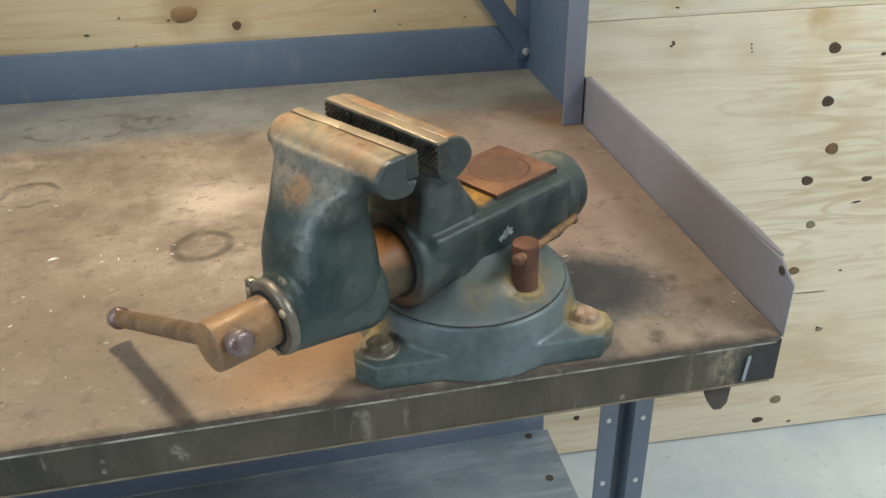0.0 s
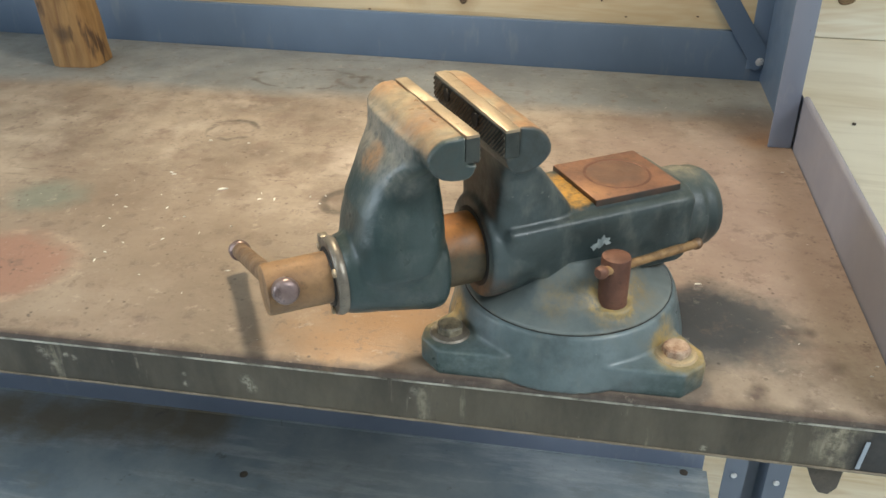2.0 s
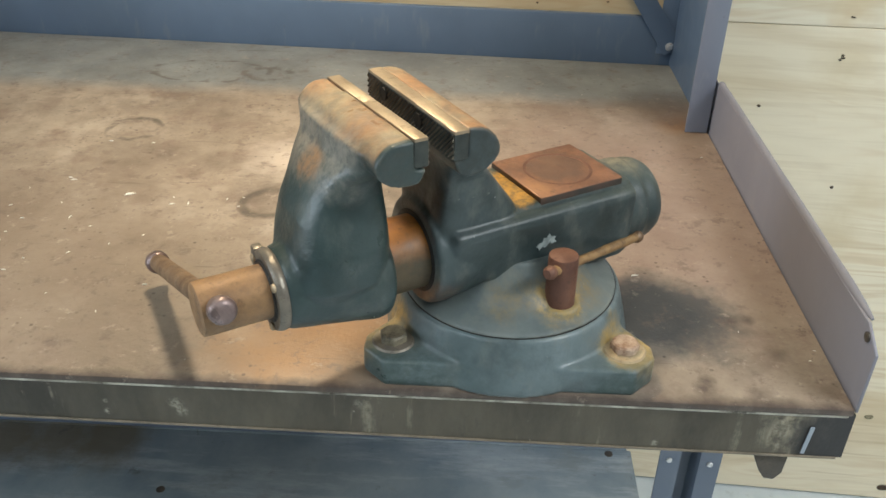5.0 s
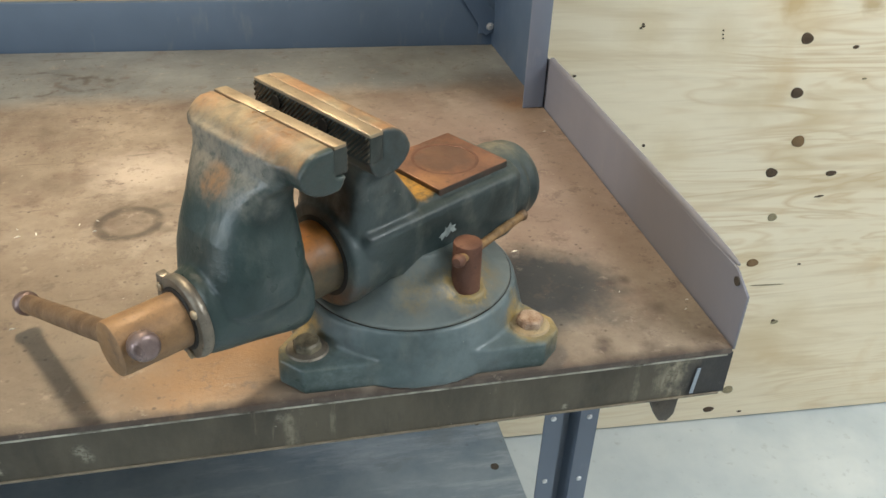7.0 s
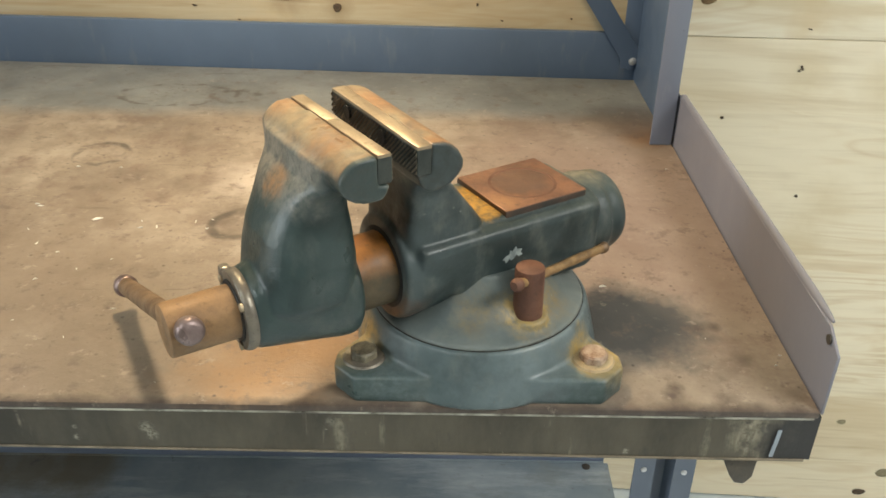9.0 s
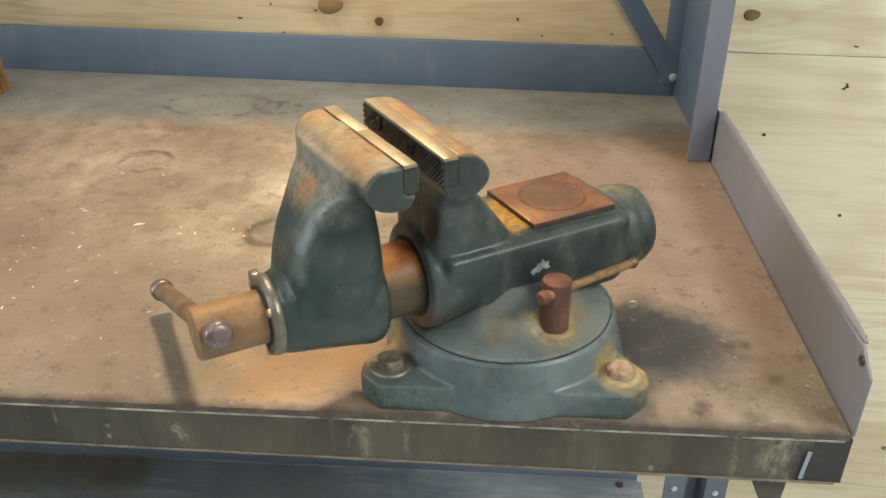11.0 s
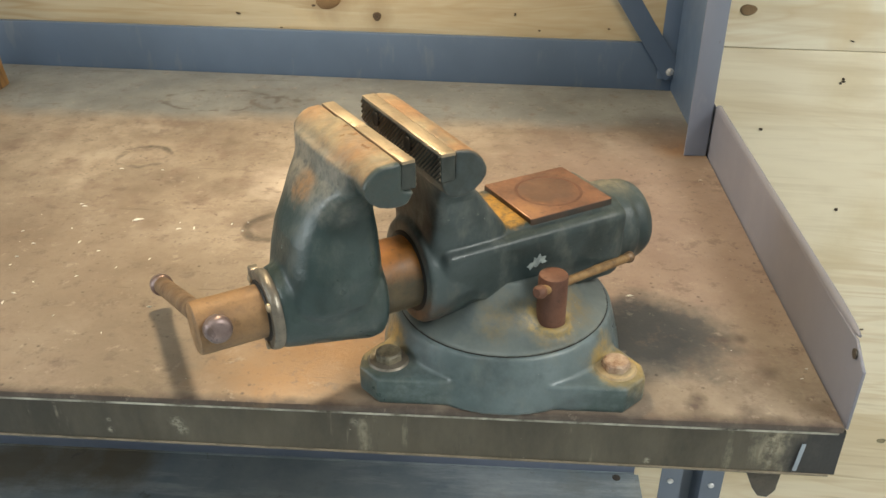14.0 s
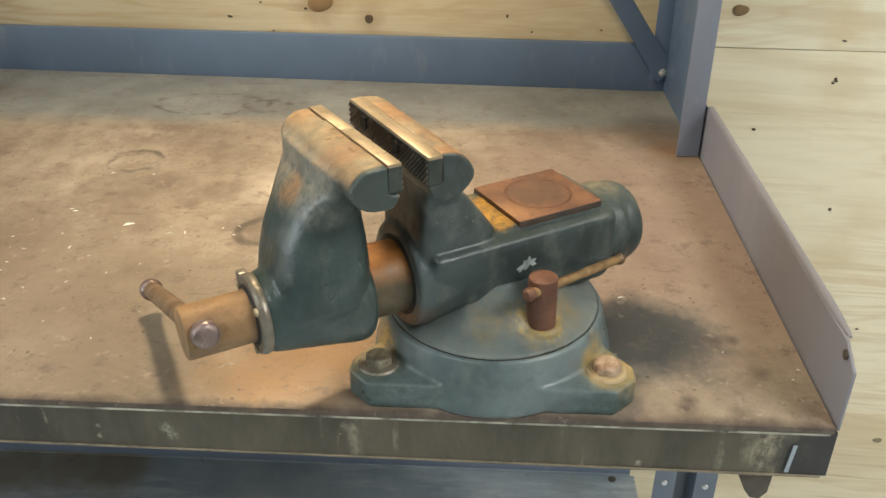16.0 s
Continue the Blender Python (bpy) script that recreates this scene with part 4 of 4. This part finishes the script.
# bare chip in the paint
bm = bmesh.new()
ring = [(0.0, 0.0), (0.003, 0.0025), (0.006, 0.003), (0.0065, 0.007), (0.009, 0.0055), (0.012, 0.0095), (0.0135, 0.006), (0.018, 0.0055), (0.0165, 0.003), (0.019, 0.0005),
        (0.0145, -0.0005), (0.013, 0.002), (0.0105, -0.001), (0.008, -0.0025), (0.006, -0.0005), (0.003, -0.0035), (0.002, -0.001)]
add_prism(bm, ring, 0, 0.0007, 0, pose(-0.008, -0.0452, 0.1015, 90, 0, 0))
part("bare_patch", bm, bare_chip, body, "bare grey chip in the paint")


def slack(bm):
    """The moving jaw sits a little askew on its slide."""
    for v in bm.verts:
        k = min(1.0, max(0.0, (v.co.z - 0.160) / 0.040))
        y = v.co.y
        v.co.x += k * (0.03 - y) * 0.030
        v.co.z -= k * y * 0.015


Z_LOW = 0.2040        # lower edge of the jaw plates, on a ledge of the casting


def jaw_plate(s, facing):
    """A hardened jaw: bright top, toothed face with two dark discs for screw holes."""
    bm = bmesh.new()
    lo, hi = (s, s + 0.0105) if facing > 0 else (s - 0.0105, s)
    add_box(bm, (lo, -0.0680, Z_LOW), (hi, 0.0630, 0.2225), 0.0007)
    if facing < 0:
        slack(bm)
    plate = part("jaw_plate", bm, steel_side, vise, "dark steel jaw plate with a bright rubbed top")
    bm = bmesh.new()
    if facing < 0:
        # two lengths, the nearer one set a little further in, with a dark joint behind them
        add_box(bm, (lo + 0.0004, 0.0052, 0.2215), (hi - 0.0002, 0.0628, 0.2248), 0.0005)
        add_box(bm, (lo + 0.0006, -0.0678, 0.2215), (hi - 0.0002, 0.0051, 0.2246), 0.0005)
    else:
        add_box(bm, (lo + 0.0002, -0.0678, 0.2215), (hi + 0.0006, 0.0628, 0.2247), 0.0008)
    if facing < 0:
        slack(bm)
    part("rubbed_top", bm, steel_bright, plate, "bright rubbed top")
    bm = bmesh.new()
    face = lo - 0.0002 if facing > 0 else hi + 0.0002
    # slanting ridges, clipped to the plate
    y_lo, y_hi, z_lo, z_hi, half = -0.0672, 0.0622, Z_LOW + 0.0005, 0.2222, 0.0017
    for i in range(37):
        c = y_lo + z_lo + 0.0042 * (i + 0.5)
        ya, yb = max(y_lo, c - z_hi), min(y_hi, c - z_lo)
        if yb - ya < 0.002:
            continue
        ends = []
        for y in (ya, yb):
            ends.append([bm.verts.new((face, y, min(z_hi, max(z_lo, c - y + half)))), bm.verts.new((face - facing * 0.0010, y, c - y)), bm.verts.new((face, y, min(z_hi, max(z_lo, c - y - half))))])
        (a0, a1, a2), (b0, b1, b2) = ends
        bm.faces.new((a0, b0, b1, a1))
        bm.faces.new((a1, b1, b2, a2))
        bm.faces.new((a0, a1, a2))
        bm.faces.new((b2, b1, b0))
    if facing < 0:
        slack(bm)
    part("teeth", bm, steel_teeth, plate, "dark slanting jaw teeth")
    for y in (-0.020, 0.034):
        bm = bmesh.new()
        add_lathe(bm, [(0.0052, 0), (0.0052, 0.0018)], pose(face, y, 0.2150, 0, -90 * facing, 0), 18)
        if facing < 0:
            slack(bm)
        part("jaw_screw_hole", bm, steel_hole, plate)
    return plate


jaw_plate(-0.0968, 1)
jaw_plate(-0.1186, -1)

# moving jaw: barrel, neck and head in one casting
bm = bmesh.new()
add_lathe(bm, [(0.0290, -0.2035), (0.0315, -0.1990), (0.0340, -0.185), (0.0370, -0.165), (0.0400, -0.148), (0.0425, -0.135), (0.0415, -0.127), (0.036, -0.123)], along, 56)
front = [oval(-0.158, 0.080, 0.028, 0.030, 3), oval(-0.160, 0.108, 0.0380, 0.0435, 3), oval(-0.157, 0.134, 0.0355, 0.0470, 3, 0.0025), oval(-0.1545, 0.155, 0.0330, 0.0415, 3, 0.0045),
         oval(-0.1515, 0.172, 0.0275, 0.0405, 3, 0.0065), oval(-0.149, 0.186, 0.0222, 0.0435, 3.2, 0.0065), oval(-0.145, 0.199, 0.0160, 0.0520, 4.0, 0.002), oval(-0.145, 0.214, 0.0135, 0.060, 4.0, 0.0)]
add_loft(bm, front)
head = [(-0.1292, 0.2250), (-0.1440, 0.2236), (-0.1500, 0.2206), (-0.1545, 0.2160), (-0.1566, 0.2108), (-0.1558, 0.2052), (-0.1515, 0.1995), (-0.1450, 0.1955), (-0.1370, 0.1935),
        (-0.1300, 0.1930), (-0.1245, 0.1948), (-0.1222, 0.2000), (-0.1200, 0.2036), (-0.1292, 0.2036)]
add_loft(bm, [[(s + (0.0035 if v > 0 else 0) * (s < -0.14), v, h) for s, h in head[::-1]] for v in (-0.0700, 0.0630)])
slack(bm)
moving = part("moving_jaw", bm, paint_jaw, vise, "dark green-grey enamelled moving jaw")
cast(moving, 0.0017, 7)

# sliding tube and dark mouth round it
bm = bmesh.new()
add_lathe(bm, [(0.0290, -0.130), (0.0292, -0.128), (0.0292, -0.085), (0.029, -0.083)], along, 48)
part("slide_tube", bm, rust_tube, vise, "orange-rusted sliding tube")
# near-black disc stands in for the shaded gap
bm = bmesh.new()
add_lathe(bm, [(0.0325, -0.0912), (0.0332, -0.0908), (0.0332, -0.080)], along, 48)
part("tube_mouth", bm, steel_hole, vise, "dark gap round the tube")

# screw cap, screws, hub and tommy bar
bm = bmesh.new()
add_lathe(bm, [(0.0292, -0.2100), (0.0302, -0.2092), (0.0310, -0.2065), (0.0310, -0.2040), (0.0300, -0.2020)], along, 48)
cap = part("screw_cap", bm, steel_grey, vise, "worn grey steel retaining plate")
bm = bmesh.new()
add_lathe(bm, [(0.0226, -0.2112), (0.0234, -0.2105), (0.0234, -0.2095)], along, 40)
part("cap_recess", bm, steel_hole, cap)
bm = bmesh.new()
add_box(bm, (-0.2105, 0.0190, AX + 0.0130), (-0.2030, 0.0275, AX + 0.0245), 0.0015)
part("cap_lug", bm, steel_grey, cap, "small worn lug on the cap")
for a in (125, -20, 235):
    bm = bmesh.new()
    add_lathe(bm, [(0.0034, -0.2098), (0.0034, -0.2114), (0.0025, -0.2121), (0.001, -0.2123)],
              along @ pose(0.0268 * math.cos(radians(a)), 0.0268 * math.sin(radians(a)), 0), 14)
    part("cap_screw", bm, steel_bright, cap)
bm = bmesh.new()
add_lathe(bm, [(0.0178, -0.2605), (0.0194, -0.2596), (0.0199, -0.2570), (0.0202, -0.2110), (0.0212, -0.2085)], along, 40)
hub = part("screw_head", bm, hub_rust, vise, "tan rusted screw head")

far = Vector((0.0160, 0.1270, 0.0270))
mid = Vector((0.1200, -0.0320, AX + 0.002))
inv = pose(VX, VY, 0, 0, 0, VA).inverted()
far_l, mid_l = inv @ far, inv @ mid
way = (mid_l - far_l).normalized()
near_l = mid_l + way * 0.0265
m_bar = Matrix.Translation(far_l) @ way.to_track_quat("Z", "Y").to_matrix().to_4x4()
long = (near_l - far_l).length
bm = bmesh.new()
add_lathe(bm, [(0.0078, 0.0), (0.0080, 0.01), (0.0082, long * 0.5), (0.0080, long)], m_bar, 28)
bar = part("tommy_bar", bm, rust_tan, vise, "rusty brown turning handle")
for z, r in ((0.0, 0.0104), (long, 0.0100)):
    bm = bmesh.new()
    prof = [(r * 0.45, -0.0078), (r * 0.74, -0.0072), (r * 0.92, -0.0055), (r, -0.0025), (r, 0.0025), (r * 0.92, 0.0055), (r * 0.74, 0.0072), (r * 0.45, 0.0078)]
    add_lathe(bm, prof, m_bar @ pose(0, 0, z), 28)
    part("bar_knob", bm, steel_knob, bar, "rubbed steel knob on the handle's end")

# swivel lock: stud with a cross pin
bm = bmesh.new()
add_lathe(bm, [(0.0124, 0.056), (0.0119, 0.0615), (0.0117, 0.1012), (0.0112, 0.1026), (0.0102, 0.1032)], pose(0.0035, -0.0660, 0), 32)
stud = part("lock_stud", bm, rust_red, vise, "red-brown rusty swivel lock stud")
a = inv @ Vector((0.3580, 0.0290, 0.0965))
b = inv @ Vector((0.4385, 0.1215, 0.0765))
q = (b - a).normalized()
m_pin = Matrix.Translation(a) @ q.to_track_quat("Z", "Y").to_matrix().to_4x4()
L = (b - a).length
bm = bmesh.new()
add_lathe(bm, [(0.0038, 0), (0.0040, 0.002), (0.0036, L * 0.55), (0.0040, L * 0.6), (0.0040, L - 0.002), (0.0038, L)], m_pin, 20)
pin = part("lock_pin", bm, pin_ochre, stud, "ochre rusty cross pin")
for z, r in ((0.0, 0.0056), (L, 0.0054)):
    bm = bmesh.new()
    add_lathe(bm, [(r * 0.6, -0.0045), (r * 0.95, -0.002), (r, 0.0005), (r * 0.9, 0.003), (r * 0.6, 0.0045)], m_pin @ pose(0, 0, z), 20)
    part("pin_collar", bm, rust_red if z == 0 else rust_tan, stud)

# ---------------------------------------------------------------- loose things
def timber_block():
    bm = bmesh.new()
    secs = []
    rnd = random.Random(5)
    n = 24
    for i in range(14):
        z = 0.32 * i / 13
        lean = -0.028 * z / 0.12 * 0.35
        sec = []
        for k in range(n):
            a = k * math.tau / n
            c, d = math.cos(a), math.sin(a)
            r = 1 + 0.05 * noise.noise(Vector((c * 2.2, d * 2.2, z * 7))) + 0.02 * rnd.uniform(-1, 1)
            x = 0.0385 * math.copysign(abs(c) ** 0.45, c) * r * (1.0 + 0.05 * math.cos(z * 20))
            y = 0.036 * math.copysign(abs(d) ** 0.45, d) * r
            sec.append((x + lean, y, z))
        secs.append(sec)
    add_loft(bm, secs)
    ob = part("timber_post", bm, timber, None, smooth=True)
    ob.matrix_world = pose(-0.497, 0.718, TOP + 0.0005, 0, 0, 4)
    return tagged(ob, "rough amber timber offcut standing on the bench by the back stop", "timber block")


timber_block()


def shaving(x, y, size, turn, mat):
    bm = bmesh.new()
    pts = [(-1, 0, 0), (-0.4, 0.28, 0.25), (0.2, 0.2, 0.35), (1, 0.05, 0.1), (0.3, -0.12, 0.3), (-0.5, -0.1, 0.2)]
    lo = [bm.verts.new((a * size, b * size, 0)) for a, b, c in pts]
    hi = [bm.verts.new((a * size * 0.9, b * size * 0.9, c * size * 0.6 + 0.0003)) for a, b, c in pts]
    for k in range(6):
        bm.faces.new((lo[k], lo[(k + 1) % 6], hi[(k + 1) % 6], hi[k]))
    bm.faces.new(hi)
    bm.faces.new(lo[::-1])
    ob = part("metal_shaving", bm, mat, None)
    ob.matrix_world = pose(x, y, TOP + 0.0002, 0, 0, turn)
    return tagged(ob, "tiny bright metal shaving lying on the bench top", "shaving", "shavings on the bench")


shaving(-0.079, 0.300, 0.0054, 40, chip_white)
shaving(0.455, 0.178, 0.0039, 10, chip_white)
shaving(-0.076, 0.300, 0.0053, 30, chip_white)
shaving(-0.169, 0.240, 0.0027, 0, chip_white)
shaving(-0.121, 0.246, 0.0033, 80, chip_white)
shaving(-0.001, 0.129, 0.0028, 10, chip_white)
shaving(-0.094, 0.178, 0.0025, 50, chip_white)
shaving(-0.143, 0.127, 0.0036, 100, chip_white)
shaving(-0.152, 0.329, 0.0036, 10, chip_white)
shaving(-0.158, 0.334, 0.0029, 0, chip_white)
shaving(-0.150, 0.434, 0.0031, 0, chip_white)
shaving(-0.025, 0.282, 0.0032, 20, chip_white)
shaving(0.583, 0.059, 0.0016, 0, chip_white)
shaving(-0.105, 0.824, 0.0039, 0, chip_white)
shaving(-0.008, 0.285, 0.0039, 100, chip_white)
shaving(-0.097, 0.433, 0.0023, 10, chip_white)
shaving(-0.173, 0.212, 0.0020, 0, chip_white)
shaving(-0.171, 0.195, 0.0019, 67, chip_white)
shaving(-0.143, 0.276, 0.0020, 134, chip_white)
shaving(-0.093, 0.229, 0.0019, 21, chip_white)
shaving(-0.061, 0.197, 0.0019, 88, chip_white)
shaving(-0.132, 0.165, 0.0019, 155, chip_white)
shaving(-0.085, 0.109, 0.0012, 42, chip_white)
shaving(-0.029, 0.085, 0.0017, 109, chip_white)
shaving(-0.141, 0.144, 0.0025, 176, chip_white)
shaving(-0.033, 0.216, 0.0019, 63, chip_white)
shaving(-0.028, 0.297, 0.0020, 130, chip_white)
shaving(0.047, 0.282, 0.0019, 17, chip_white)
shaving(0.031, 0.297, 0.0026, 84, chip_white)
shaving(0.048, 0.302, 0.0019, 151, chip_white)
shaving(-0.194, 0.266, 0.0021, 38, chip_white)
shaving(-0.192, 0.306, 0.0014, 105, chip_white)
shaving(0.591, 0.073, 0.0016, 172, chip_white)
shaving(0.533, 0.095, 0.0013, 59, chip_white)
shaving(0.284, 0.412, 0.0014, 126, chip_white)
shaving(0.575, 0.448, 0.0022, 13, chip_white)
